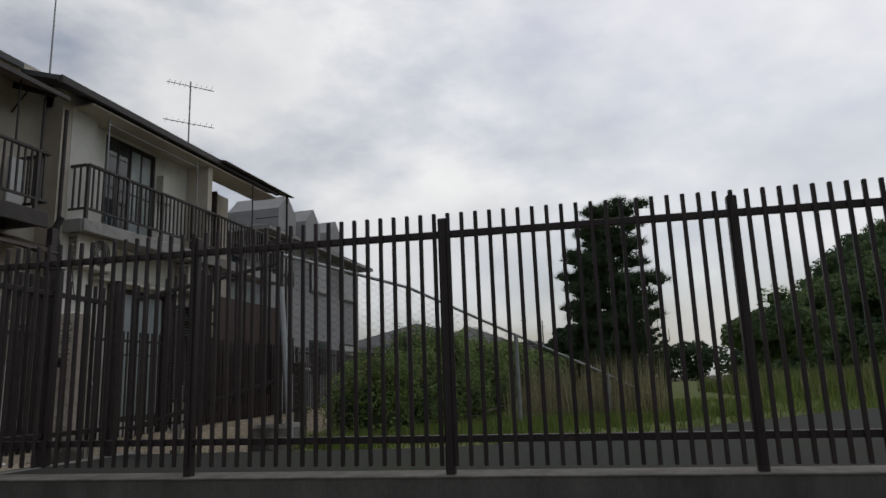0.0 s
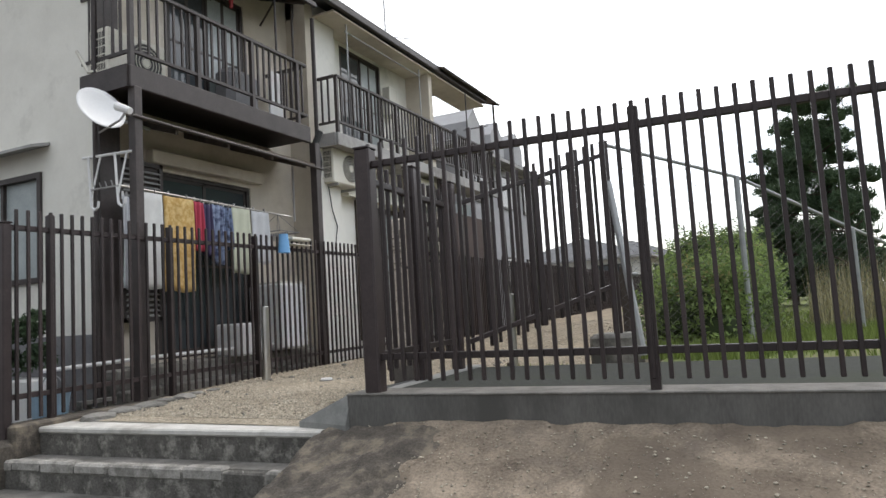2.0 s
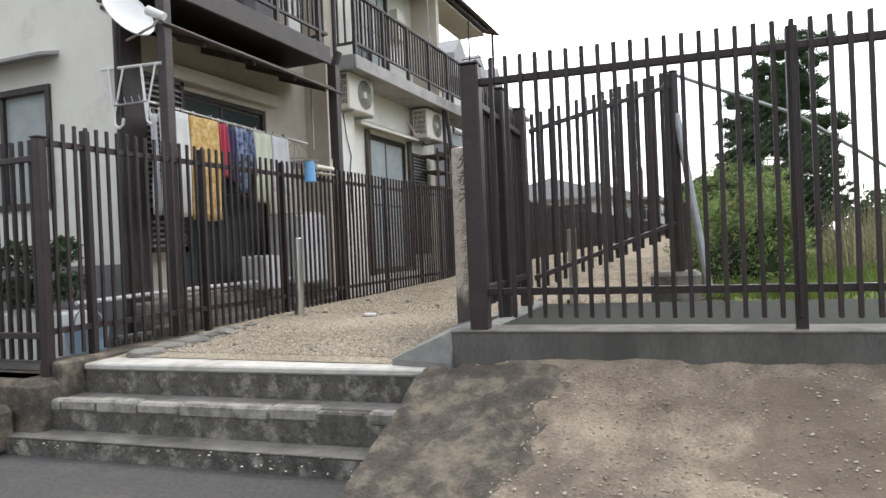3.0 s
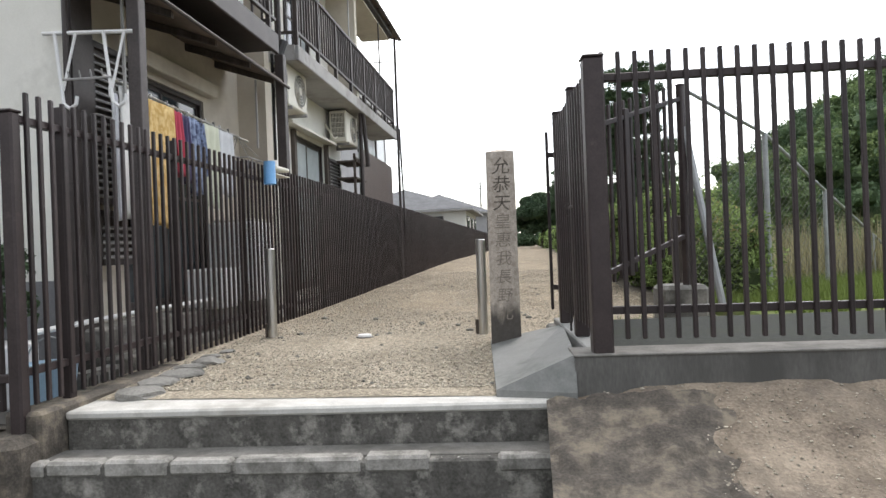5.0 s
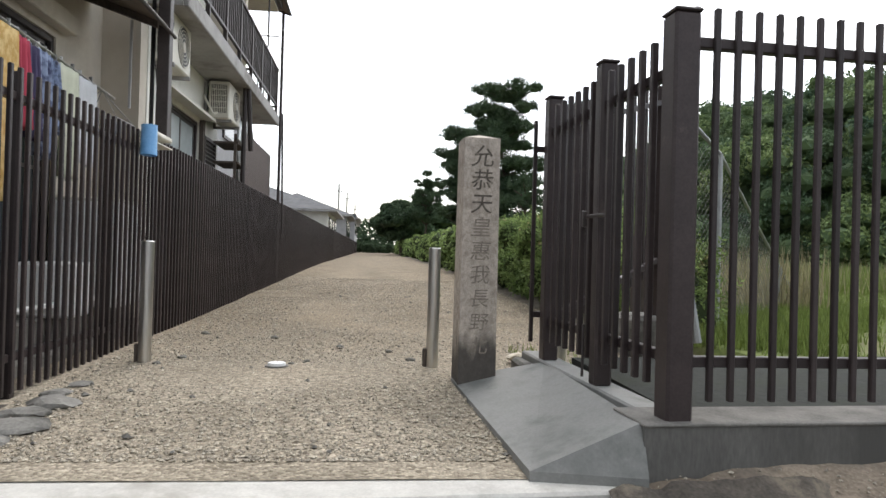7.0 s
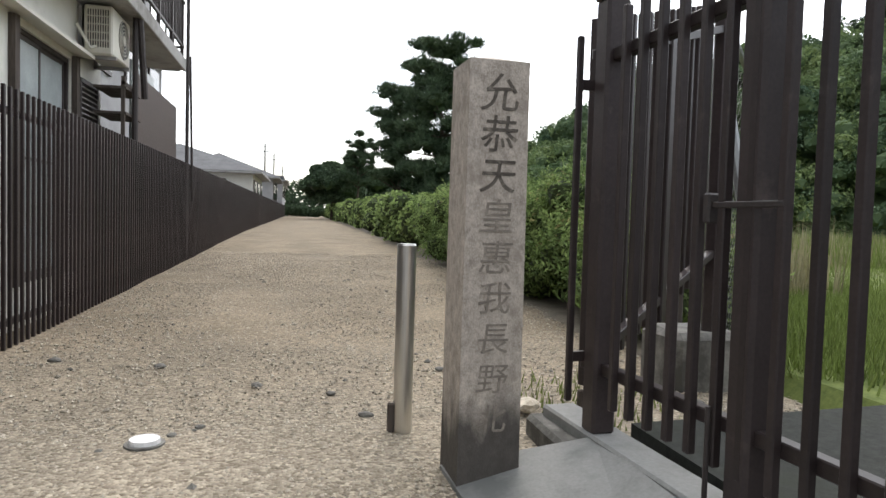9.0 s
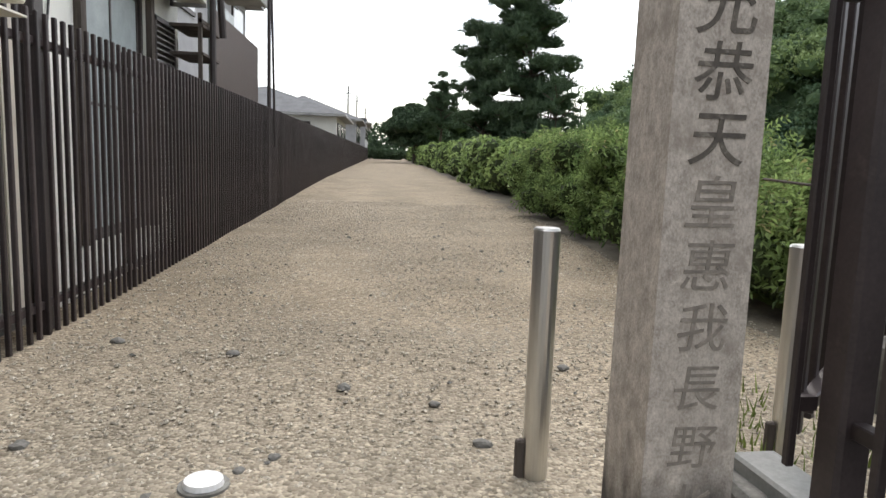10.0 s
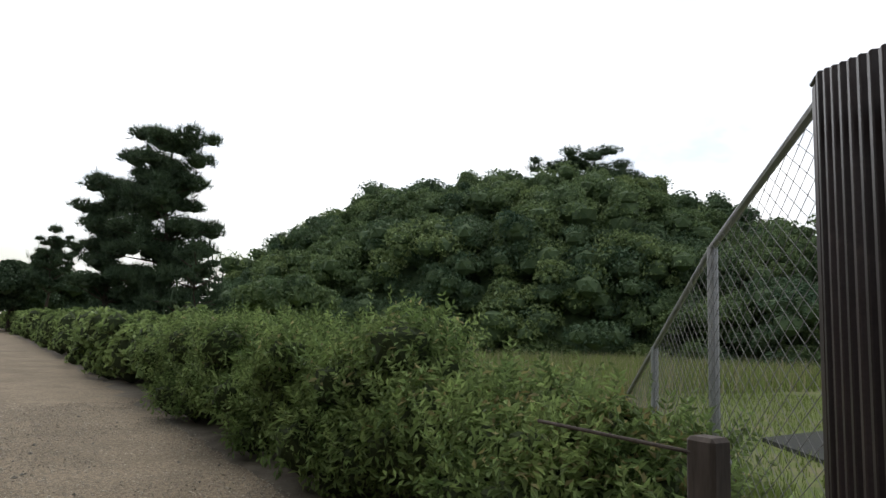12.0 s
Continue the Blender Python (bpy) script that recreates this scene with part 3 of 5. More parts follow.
for k, ch in enumerate("允恭天皇惠我長野北"):
    size = 0.144 - 0.0035 * k
    cu = bpy.data.curves.new("letter", "FONT")
    cu.body, cu.size, cu.align_x, cu.align_y, cu.extrude = ch, size, "CENTER", "CENTER", 0.0012
    cu.offset = 0.0006 if k < 3 else 0.0
    cu.shear = 0.1
    tmp = bpy.data.objects.new("letter", cu)
    scene.collection.objects.link(tmp)
    bpy.context.view_layer.update()
    me = bpy.data.meshes.new_from_object(tmp.evaluated_get(bpy.context.evaluated_depsgraph_get()))
    bpy.data.objects.remove(tmp)
    me.materials.clear()
    ink = INK if k < 3 else WORN_INK
    me.materials.append(ink)
    ob = part("carved_character", me, ink, marker, "dark carved character" if k < 3 else "worn faint carved character")
    z = 1.44 - 0.148 * k
    ob.matrix_basis = pose(0.0, -(0.12 - 0.0042 * (z + 0.1)) - 0.001, z, 89.75, 0, 0) @ Matrix.Diagonal((1.05, 1.0, 1, 1))


# ---- row house ----
house = thing("row_house", "two-storey white plaster row house with dark brown balconies", "house")
BACK1, BACK2, RAIL_X = -8.77, -8.6, -8.05


def wall_with_holes(y0, y1, z0, z1, x0, x1, holes, mat, name="wall", label="", across=None):
    """A wall facing the path, from x0 (inside) to x1 (face), with holes (y0, y1, z0, z1)."""
    g = Geo()
    ys = sorted({y0, y1, *(v for h in holes for v in h[:2])})
    zs = sorted({z0, z1, *(v for h in holes for v in h[2:])})
    ny, nz = len(ys) - 1, len(zs) - 1

    def full(i, j):
        if not (0 <= i < ny and 0 <= j < nz):
            return False
        a, c = (ys[i] + ys[i + 1]) / 2, (zs[j] + zs[j + 1]) / 2
        return not any(h[0] <= a <= h[1] and h[2] <= c <= h[3] for h in holes)

    nv = (ny + 1) * (nz + 1)
    g.v = [(x, y, z) for x in (x0, x1) for y in ys for z in zs]
    for i in range(ny):
        for j in range(nz):
            if full(i, j):
                a, b, c, d = i * (nz + 1) + j, (i + 1) * (nz + 1) + j, (i + 1) * (nz + 1) + j + 1, i * (nz + 1) + j + 1
                g.f += [(a, d, c, b), (a + nv, b + nv, c + nv, d + nv)]
                for q, r, di, dj in ((a, b, 0, -1), (b, c, 1, 0), (c, d, 0, 1), (d, a, -1, 0)):
                    if not full(i + di, j + dj):
                        g.f.append((q, r, r + nv, q + nv))
    if across:
        g.v = [(y, across + (x - x1), z) for x, y, z in g.v]
    return part(name, g, mat, house, label)


def window(y0, y1, z0, z1, x, panes=2, curtain=True, glass=GLASS, label="sliding window in a dark brown aluminium frame"):
    w = part("window", Geo().box(x - 0.02, x + 0.03, y0, y1, z0, z0 + 0.05, b=0.004).box(x - 0.02, x + 0.03, y0, y1, z1 - 0.05, z1, b=0.004)
             .box(x - 0.02, x + 0.03, y0, y0 + 0.05, z0 + 0.05, z1 - 0.05).box(x - 0.02, x + 0.03, y1 - 0.05, y1, z0 + 0.05, z1 - 0.05), DARKMETAL, house, label)
    n = panes
    wd = (y1 - y0 - 0.1) / n
    for k in range(n):
        a, b = y0 + 0.05 + k * wd, y0 + 0.05 + (k + 1) * wd
        xo = x - 0.012 if k % 2 else x + 0.006
        part("sash", Geo().box(xo - 0.012, xo + 0.012, a, a + 0.035, z0 + 0.05, z1 - 0.05).box(xo - 0.012, xo + 0.012, b - 0.035, b, z0 + 0.05, z1 - 0.05)
             .box(xo - 0.012, xo + 0.012, a, b, z0 + 0.05, z0 + 0.1).box(xo - 0.012, xo + 0.012, a, b, z1 - 0.09, z1 - 0.05).box(xo - 0.01, xo + 0.01, a, b, (z0 + z1) / 2 - 0.015, (z0 + z1) / 2 + 0.015), DARKMETAL, w)
        part("pane", Geo().box(xo - 0.004, xo + 0.004, a + 0.03, b - 0.03, z0 + 0.08, z1 - 0.07), FROST if curtain and k >= n / 2 else glass, w)
    return w


def railing(x, y0, y1, z0, z1, pitch=0.115, ends=True, infill=None):
    """A balcony railing along y with its end returns."""
    r = part("railing", Geo().box(x - 0.03, x + 0.03, y0, y1, z1 - 0.045, z1, b=0.006).box(x - 0.02, x + 0.02, y0, y1, z0 + 0.2, z0 + 0.235), DARKMETAL, house, "dark brown metal balcony railing")
    gb = box(-0.012, 0.012, -0.012, 0.012, 0.235, z1 - z0 - 0.045).mesh("bar", DARKMETAL)
    gp = box(-0.025, 0.025, -0.025, 0.025, 0, z1 - z0 - 0.045).mesh("newel", DARKMETAL)
    n = int((y1 - y0) / pitch)
    for k in range(n + 1):
        ob = part("newel" if k % 8 == 0 else "bar", gp if k % 8 == 0 else gb, DARKMETAL, r)
        ob.location = (x, y0 + k * pitch, z0)
    if ends:
        for yy in (y0, y1):
            part("end_rail", Geo().box(x - 0.75, x - 0.03, yy - 0.02, yy + 0.02, z1 - 0.045, z1), DARKMETAL, r)
            part("end_rail", Geo().box(x - 0.75, x - 0.03, yy - 0.015, yy + 0.015, z0 + 0.2, z0 + 0.235), DARKMETAL, r)
            for k in range(1, 6):
                ob = part("bar", gb, DARKMETAL, r)
                ob.location = (x - 0.03 - 0.12 * k, yy, z0)
    return r


# end wall towards the road, with its window
wall_with_holes(-16, -8.62, 0.5, 6.9, -0.2, 0.0, [(-11.0, -9.5, 1.9, 3.14)], PLASTER, "end_wall", "off-white plaster end wall", across=4.92)
part("base_band", Geo().box(-16, -8.61, 4.705, 4.717, 0.5, 1.3).box(-8.618, -8.605, 4.717, 4.93, 0.5, 1.3), GREYWALL, house, "grey painted base band")
ew = part("end_window", Geo().box(-9.56, -9.5, 4.69, 4.82, 1.96, 3.08).box(-11, -9.5, 4.69, 4.82, 3.08, 3.14).box(-11, -9.5, 4.69, 4.82, 1.9, 1.96).box(-10.28, -10.23, 4.73, 4.79, 1.96, 3.08), DARKMETAL, house, "brown framed window with pale glass")
part("pane", Geo().box(-11, -9.56, 4.77, 4.776, 1.96, 3.08), FROST, ew)
part("window_canopy", Geo().prism([(4.49, 3.36), (4.72, 3.42), (4.72, 3.46), (4.49, 3.39)], "x", -11.1, -9.36), FASCIA, house, "small grey window canopy")
part("corner_pipe", Geo().tube((-8.58, 4.69, 0.6), (-8.58, 4.69, 5.9), 0.024), DARKMETAL, house, "brown downpipe")
part("corner_wall", Geo().box(-8.615, -8.56, 4.73, 4.98, 0.5, 5.95), DARKMETAL, house, "dark brown corner boards")

# unit one: recessed wall with door, louvres and window
D1 = [(5.62, 7.26, 0.95, 3.2), (5.85, 7.24, 4.02, 5.85)]
wall_with_holes(4.92, 8.2, 0.5, 6.6, BACK1 - 0.2, BACK1, D1, BEIGE, label="beige plaster wall behind the balcony")
wall_with_holes(4.92, 15, 0.5, 6.5, -12.4, -12.2, [], BEIGE, "inner_wall")
window(5.62, 7.26, 0.95, 3.2, BACK1 - 0.05, 2, curtain=False)
window(5.85, 7.24, 4.02, 5.85, BACK1 - 0.05, 4)
part("side_wall", Geo().box(BACK1, -8.4, 8.2, 8.4, 0.5, 6.5), BEIGE, house, "beige plaster side wall of the recess")
part("pier", Geo().box(BACK2 - 0.2, -8.39, 8.4, 8.95, 0.5, 6.35), PLASTER, house, "white plaster pier between the units")


def louvre(y0, y1, z0, z1, x, label):
    l = part("louvre", Geo().box(x, x + 0.03, y0, y1, z0, z0 + 0.05).box(x, x + 0.03, y0, y1, z1 - 0.05, z1).box(x, x + 0.03, y0, y0 + 0.05, z0, z1).box(x, x + 0.03, y1 - 0.05, y1, z0, z1).box(x - 0.012, x - 0.004, y0, y1, z0, z1), DARKMETAL, house, label)
    n = int((z1 - z0 - 0.1) / 0.06)
    gl = Geo().box(0, 0.04, y0 + 0.04, y1 - 0.04, -0.006, 0.006, m=pose(0, 0, 0, 0, 35, 0)).mesh("slat", FASCIA)
    for k in range(n):
        ob = part("slat", gl, FASCIA, l)
        ob.location = (x, 0, z0 + 0.08 + 0.06 * k)


louvre(4.99, 5.58, 1.9, 3.22, -8.62, "dark louvred shutter with thin pale slats")
part("balcony", Geo().box(BACK1, RAIL_X + 0.02, 4.7, 7.7, 3.86, 3.95).box(RAIL_X - 0.02, RAIL_X + 0.03, 4.68, 7.72, 3.82, 4.06, b=0.01).box(BACK1, RAIL_X, 4.66, 4.7, 3.82, 4.06), DARKMETAL, house, "dark brown balcony floor with fascia")
railing(RAIL_X, 4.72, 7.68, 4.0, 4.97)
part("awning", Geo().prism([(BACK1, 3.76), (RAIL_X + 0.03, 3.5), (RAIL_X + 0.03, 3.53), (BACK1, 3.8)], "y", 4.7, 7.9), SHEET, house, "brown sheet awning under the balcony")
part("awning_gutter", Geo().tube((RAIL_X + 0.05, 4.68, 3.51), (RAIL_X + 0.05, 7.95, 3.47), 0.018), DARKMETAL, house, "dark gutter pipe along the awning")
for yy in (5.3, 6.1, 6.9, 7.6):
    part("awning_beam", Geo().prism([(BACK1, 3.68), (RAIL_X, 3.44), (RAIL_X, 3.5), (BACK1, 3.76)], "y", yy - 0.02, yy + 0.02), WOOD, house)
part("shutter_box", Geo().box(BACK1, BACK1 + 0.12, 5.5, 7.4, 3.26, 3.42, b=0.01), BEIGE, house, "beige shutter box over the door")
for yy, wd in ((4.77, 0.1), (7.84, 0.11)):
    part("column", Geo().box(RAIL_X - 0.06, RAIL_X - 0.06 + wd, yy - wd / 2, yy + wd / 2, 0.5, 3.84, b=0.006), DARKMETAL, house, "dark brown balcony column")
part("downpipe", Geo().tube((-8.12, 8.0, 0.6), (-8.12, 8.0, 5.8), 0.03), DARKMETAL, house, "dark brown downpipe")
part("wrapped_pipe", Geo().path([(-8.1, 7.93, 3.3), (-8.06, 7.95, 3.6), (-8.1, 7.92, 3.85), (-8.05, 7.98, 4.05)], 0.05, 8).tube((-8.2, 7.95, 2.6), (-8.2, 7.95, 3.9), 0.02), BLACK, house, "bundle of wrapped dark pipes")
# canopy over the upper balcony and main roof
part("canopy", Geo().prism([(BACK1, 6.2), (-7.9, 5.88), (-7.9, 5.92), (BACK1, 6.25)], "y", 4.3, 7.8), SHEET, house, "brown corrugated canopy over the balcony")
part("canopy_edge", Geo().box(-7.93, -7.88, 4.3, 7.8, 5.84, 5.9), DARKMETAL, house)
for yy in (4.6, 5.6, 6.6, 7.6):
    part("canopy_bracket", Geo().prism([(BACK1, 6.1), (-7.95, 5.82), (-7.95, 5.88), (BACK1, 6.2)], "y", yy - 0.018, yy + 0.018).tube((BACK1, yy, 5.7), (-8.5, yy, 6.0), 0.015), DARKMETAL, house)
part("canopy_post", Geo().tube((-8.08, 7.1, 4.97), (-8.08, 7.1, 5.9), 0.015), DARKMETAL, house)
part("canopy_post", Geo().tube((-8.3, 7.75, 4.97), (-8.3, 7.75, 5.95), 0.018), DARKMETAL, house)
part("roof", Geo().prism([(-8.7, 6.45), (-12.5, 7.75), (-16.3, 6.45), (-16.3, 6.53), (-12.5, 7.85), (-8.7, 6.55)], "y", 4.2, 7.69), TILE, house, "grey tiled low pitched roof over the end unit")
part("verge", Geo().prism([(-8.68, 6.38), (-12.5, 7.68), (-12.5, 7.85), (-8.68, 6.56)], "y", 4.14, 4.2), DARKMETAL, house)
part("roof", Geo().prism([(-7.95, 6.15), (-12.5, 7.5), (-16.3, 6.35), (-16.3, 6.45), (-12.5, 7.6), (-7.95, 6.23)], "y", 7.7, 14.5), TILE, house, "grey tiled roof with dark eave")
part("eave", Geo().box(-8.0, -7.92, 7.66, 14.5, 6.1, 6.23, b=0.01), DARKMETAL, house, "dark brown eave gutter")
part("gable_wall", Geo().prism([(-8.6, 6.0), (-12.5, 6.0), (-12.5, 7.43), (-8.6, 6.27)], "y", 8.2, 8.4), PLASTER, house)
part("soffit", Geo().box(-8.6, -8.0, 8.4, 14.5, 6.04, 6.07), BEIGE, house)

# unit two
D2 = [(9.75, 11.3, 0.9, 3.26), (9.4, 10.75, 4.1, 5.98)]
wall_with_holes(8.95, 12.4, 0.5, 6.3, BACK2 - 0.2, BACK2, D2, PLASTER, label="off-white plaster front wall")
window(9.75, 11.3, 0.9, 3.26, BACK2 - 0.06, 2, glass=FROST, label="tall sliding window with frosted panes and brown frame")
window(9.4, 10.75, 4.1, 5.98, BACK2 - 0.04, 4)
for yy in (9.65, 11.3):
    part("window_frame_board", Geo().box(BACK2, BACK2 + 0.06, yy, yy + 0.1, 0.9, 3.3), WOOD, house)
part("lintel", Geo().prism([(BACK2, 3.33), (BACK2 + 0.2, 3.3), (BACK2 + 0.2, 3.34), (BACK2, 3.45)], "y", 9.2, 11.45), CREAM, house, "cream window canopy")
part("meter_box", Geo().box(BACK2, BACK2 + 0.16, 10.8, 11.1, 5.05, 5.6, b=0.01), CREAM, house, "cream wall box")
part("blind_rod", Geo().tube((-8.1, 8.86, 5.9), (-8.1, 11.4, 5.9), 0.014).tube((-8.1, 8.9, 4.9), (-8.1, 8.9, 6.05), 0.012).tube((-8.1, 11.4, 4.9), (-8.1, 11.4, 6.05), 0.012), GALV, house)
part("side_wall", Geo().box(BACK2 - 0.2, -8.08, 11.75, 11.9, 4.1, 6.05), BEIGE, house)
part("balcony", Geo().box(BACK2, RAIL_X + 0.03, 8.4, 15.02, 3.95, 4.05).box(RAIL_X, RAIL_X + 0.05, 8.38, 15.04, 3.93, 4.13, b=0.01).box(BACK2, RAIL_X, 8.36, 8.4, 3.93, 4.13), FASCIA, house, "grey balcony floor with pale edge")
railing(RAIL_X, 8.45, 15.0, 4.1, 5.06, ends=True)
part("rear_wall", Geo().box(-9.6, -9.4, 12.4, 14.6, 0.5, 6.2), BEIGE, house)
part("wood_panel", Geo().box(-9.4, -8.7, 13.0, 13.05, 4.1, 5.9), WOOD, house, "brown timber boarding at the balcony")
part("pale_sheet", Geo().box(-8.45, -8.42, 13.2, 14.6, 2.3, 3.7), FROST, house, "pale blue corrugated sheet")
part("brown_sheet", Geo().prism([(12.3, 0.6), (15.1, 0.6), (15.1, 3.34), (12.3, 3.36)], "x", -8.2, -8.16), material("brown_sheet", (0.05, 0.033, 0.027), (0.075, 0.05, 0.042), 3, 0.6, 0.4, stretch=(1, 12, 0.4)), house, "dark brown corrugated sheet screen")
louvre(11.42, 12.1, 1.2, 3.1, BACK2 + 0.03, "brown louvred shutter")
rk = part("rack", Geo().box(-8.2, -8.16, 11.75, 11.79, 0.5, 3.2).box(-8.2, -8.16, 12.3, 12.34, 0.5, 3.25).box(-8.2, -8.16, 11.75, 12.34, 3.1, 3.14), WOOD, house, "dark timber rack with hanging clutter")
for z in (2.45, 2.75, 3.05):
    part("shelf_bar", Geo().box(-8.5, -8.14, 11.74, 12.5, z, z + 0.03), WOOD, rk)
part("scaffold_pipe", Geo().tube((-7.98, 15.04, 0.6), (-7.98, 15.04, 6.3), 0.03).tube((-7.9, 15.14, 1.8), (-7.95, 15.1, 4.2), 0.02).tube((-8.0, 13.4, 5.04), (-8.0, 13.4, 6.3), 0.016), DARKMETAL, house, "thin dark corner pipes")
part("far_canopy_frame", Geo().path([(-7.85, 12.0, 6.18), (-7.85, 15.1, 6.2), (-8.6, 15.1, 6.44), (-8.6, 12.0, 6.42)], 0.02).path([(-7.85, 13.0, 6.18), (-8.6, 13.0, 6.42)], 0.015).path([(-7.85, 14.0, 6.18), (-8.6, 14.0, 6.42)], 0.015).path([(-7.98, 14.6, 5.6), (-8.6, 14.6, 5.6)], 0.012), DARKMETAL, house, "thin brown canopy frame")
part("far_canopy_sheet", Geo().prism([(-8.65, 6.45), (-7.82, 6.2), (-7.82, 6.21), (-8.65, 6.46)], "y", 12.0, 15.15), SHEET, house, "brown tinted corrugated canopy sheet")
part("second_column", Geo().tube((-8.1, 12.0, 0.6), (-8.1, 12.0, 3.95), 0.035).tube((-8.02, 12.15, 3.0), (-8.05, 12.0, 3.95), 0.04), DARKMETAL, house)
part("cable", Geo().path([(-8.38, 8.6, 3.4), (-8.36, 8.65, 3.0), (-8.38, 8.8, 2.75), (-8.37, 8.7, 2.4), (-8.38, 8.75, 1.9)], 0.008, 5), BLACK, house)


def aircon(x, y, z, label, turn=0, bracket=True):
    """An outdoor unit 0.78 wide whose back is at x; fan towards +x."""
    a = thing("air_conditioner", label, "air conditioner", (x, y, z), turn, "outdoor air conditioners")
    part("case", Geo().box(0.06, 0.36, -0.39, 0.39, 0, 0.55, b=0.018), CREAM, a)
    part("fan_recess", Geo().tube((0.355, 0.1, 0.28), (0.364, 0.1, 0.28), 0.225, n=24), BLACK, a)
    gr = part("fan_grille", Geo().tube((0.364, 0.1, 0.28), (0.37, 0.1, 0.28), 0.05, n=12), CREAM, a)
    for k in range(5):
        r = 0.06 + 0.04 * k
        part("ring", Geo().path([(0.368, 0.1 + r * math.cos(q * math.tau / 20), 0.28 + r * math.sin(q * math.tau / 20)) for q in range(21)], 0.005, 4), CREAM, gr)
    for k in range(9):
        part("side_slot", Geo().box(0.1 + 0.026 * k, 0.112 + 0.026 * k, -0.393, -0.388, 0.08, 0.5), BLACK, a)
    for k in range(4):
        part("grille_bar", Geo().box(0.09, 0.335, -0.396, -0.39, 0.15 + 0.09 * k, 0.162 + 0.09 * k), CREAM, a)
    if bracket:
        for yy in (-0.3, 0.3):
            part("bracket", Geo().box(-0.02, 0.38, yy - 0.02, yy + 0.02, -0.04, 0.0).box(-0.02, 0.02, yy - 0.02, yy + 0.02, -0.04, 0.55), FASCIA, a, "pale steel wall bracket")
    part("pipe", Geo().path([(0.2, -0.36, 0.1), (0.15, -0.46, 0.05), (0.02, -0.5, 0.3)], 0.018, 6), CREAM, a)
    return a


aircon(BACK2 + 0.03, 8.9, 3.4, "cream outdoor air conditioner on a wall bracket")
aircon(BACK2 + 0.03, 11.8, 3.36, "cream outdoor air conditioner hung below the balcony")
aircon(-8.75, 5.1, 4.02, "cream outdoor air conditioner on the balcony floor", bracket=False)

dish = thing("satellite_dish", "white offset satellite dish on a balcony arm", "satellite dish", (-8.24, 4.74, 3.42), 62)
g = Geo()
rows_ = [(0.0, 0.0)] + [(k / 5 * 0.24, (k / 5) ** 2 * 0.06) for k in range(1, 6)]
vs = [(0, 0, 0)]
for r, dpt in rows_[1:]:
    vs += [(r * math.cos(q * math.tau / 28), -dpt, 1.08 * r * math.sin(q * math.tau / 28)) for q in range(28)]
fs = [(0, 1 + q, 1 + (q + 1) % 28) for q in range(28)] + [(1 + 28 * i + q, 1 + 28 * (i + 1) + q, 1 + 28 * (i + 1) + (q + 1) % 28, 1 + 28 * i + (q + 1) % 28) for i in range(4) for q in range(28)]
vs2 = [(x, y + 0.006, z) for x, y, z in vs]
n0 = len(vs)
g.add(vs + vs2, fs + [tuple(i + n0 for i in f)[::-1] for f in fs] + [(n0 - 28 + q, n0 - 28 + (q + 1) % 28, 2 * n0 - 28 + (q + 1) % 28, 2 * n0 - 28 + q) for q in range(28)])
mtx = pose(-0.24, -0.2, 0.1, -28, 0, 18)
g.v = [tuple(mtx @ Vector(p)) for p in g.v]
part("reflector", g, WHITE, dish, smooth=True)
part("feed_arm", Geo().path([(-0.24, -0.2, -0.12), (-0.1, -0.5, -0.05), (-0.06, -0.52, 0.02)], 0.012), FASCIA, dish)
part("feed_horn", Geo().tube((-0.02, -0.56, 0.03), (-0.12, -0.44, 0.1), 0.035, 0.045, 12), WHITE, dish)
part("mount", Geo().path([(0.3, 0.1, 0.05), (0.05, -0.1, 0.05), (-0.2, -0.17, 0.08)], 0.02), GALV, dish)

# laundry under the balcony
pole = thing("laundry_pole", "steel laundry pole hung from the awning", "laundry pole")
part("tube", Geo().tube((-8.3, 4.72, 2.83), (-8.47, 7.75, 2.81), 0.014), STEEL, pole)
for yy in (4.95, 7.6):
    part("hanger_strap", Geo().box(-8.29, -8.27, yy - 0.01, yy + 0.01, 2.7, 3.5), FASCIA, pole)


def cloth(y0, y1, z0, z1, col, name, label, x=-8.28, fold=0.02, pattern=None):
    m = material(name + "_cloth", tuple(c * 0.85 for c in col), col, 10, 0.95, 0.4, fine=200, stain=pattern, stain_scale=14, stain_at=0.5)
    ob = part(name, Geo().sheet(14, 12, lambda u, v: (x + fold * math.sin(u * 13 + 2 * v) * (0.3 + v) + 0.015, y0 + (y1 - y0) * (u + 0.02 * math.sin(v * 5)), z1 - (z1 - z0) * v + 0.012 * math.sin(u * 7) * v)), m, smooth=True)
    md = ob.modifiers.new("thick", "SOLIDIFY")
    md.thickness = 0.006
    tagged(ob, label, "laundry", "washing on the pole")


def hung(y0, y1, z0, z1, col, name, label, **k):
    """A cloth on the pole, with two pegs along its top edge."""
    x = -8.3 - 0.056 * (0.5 * (y0 + y1) - 4.72)
    cloth(y0, y1, z0, z1, col, name, label, x, **k)
    for q in (0.2, 0.8):
        y = y0 + (y1 - y0) * q
        pegs.append((x, y, z1))


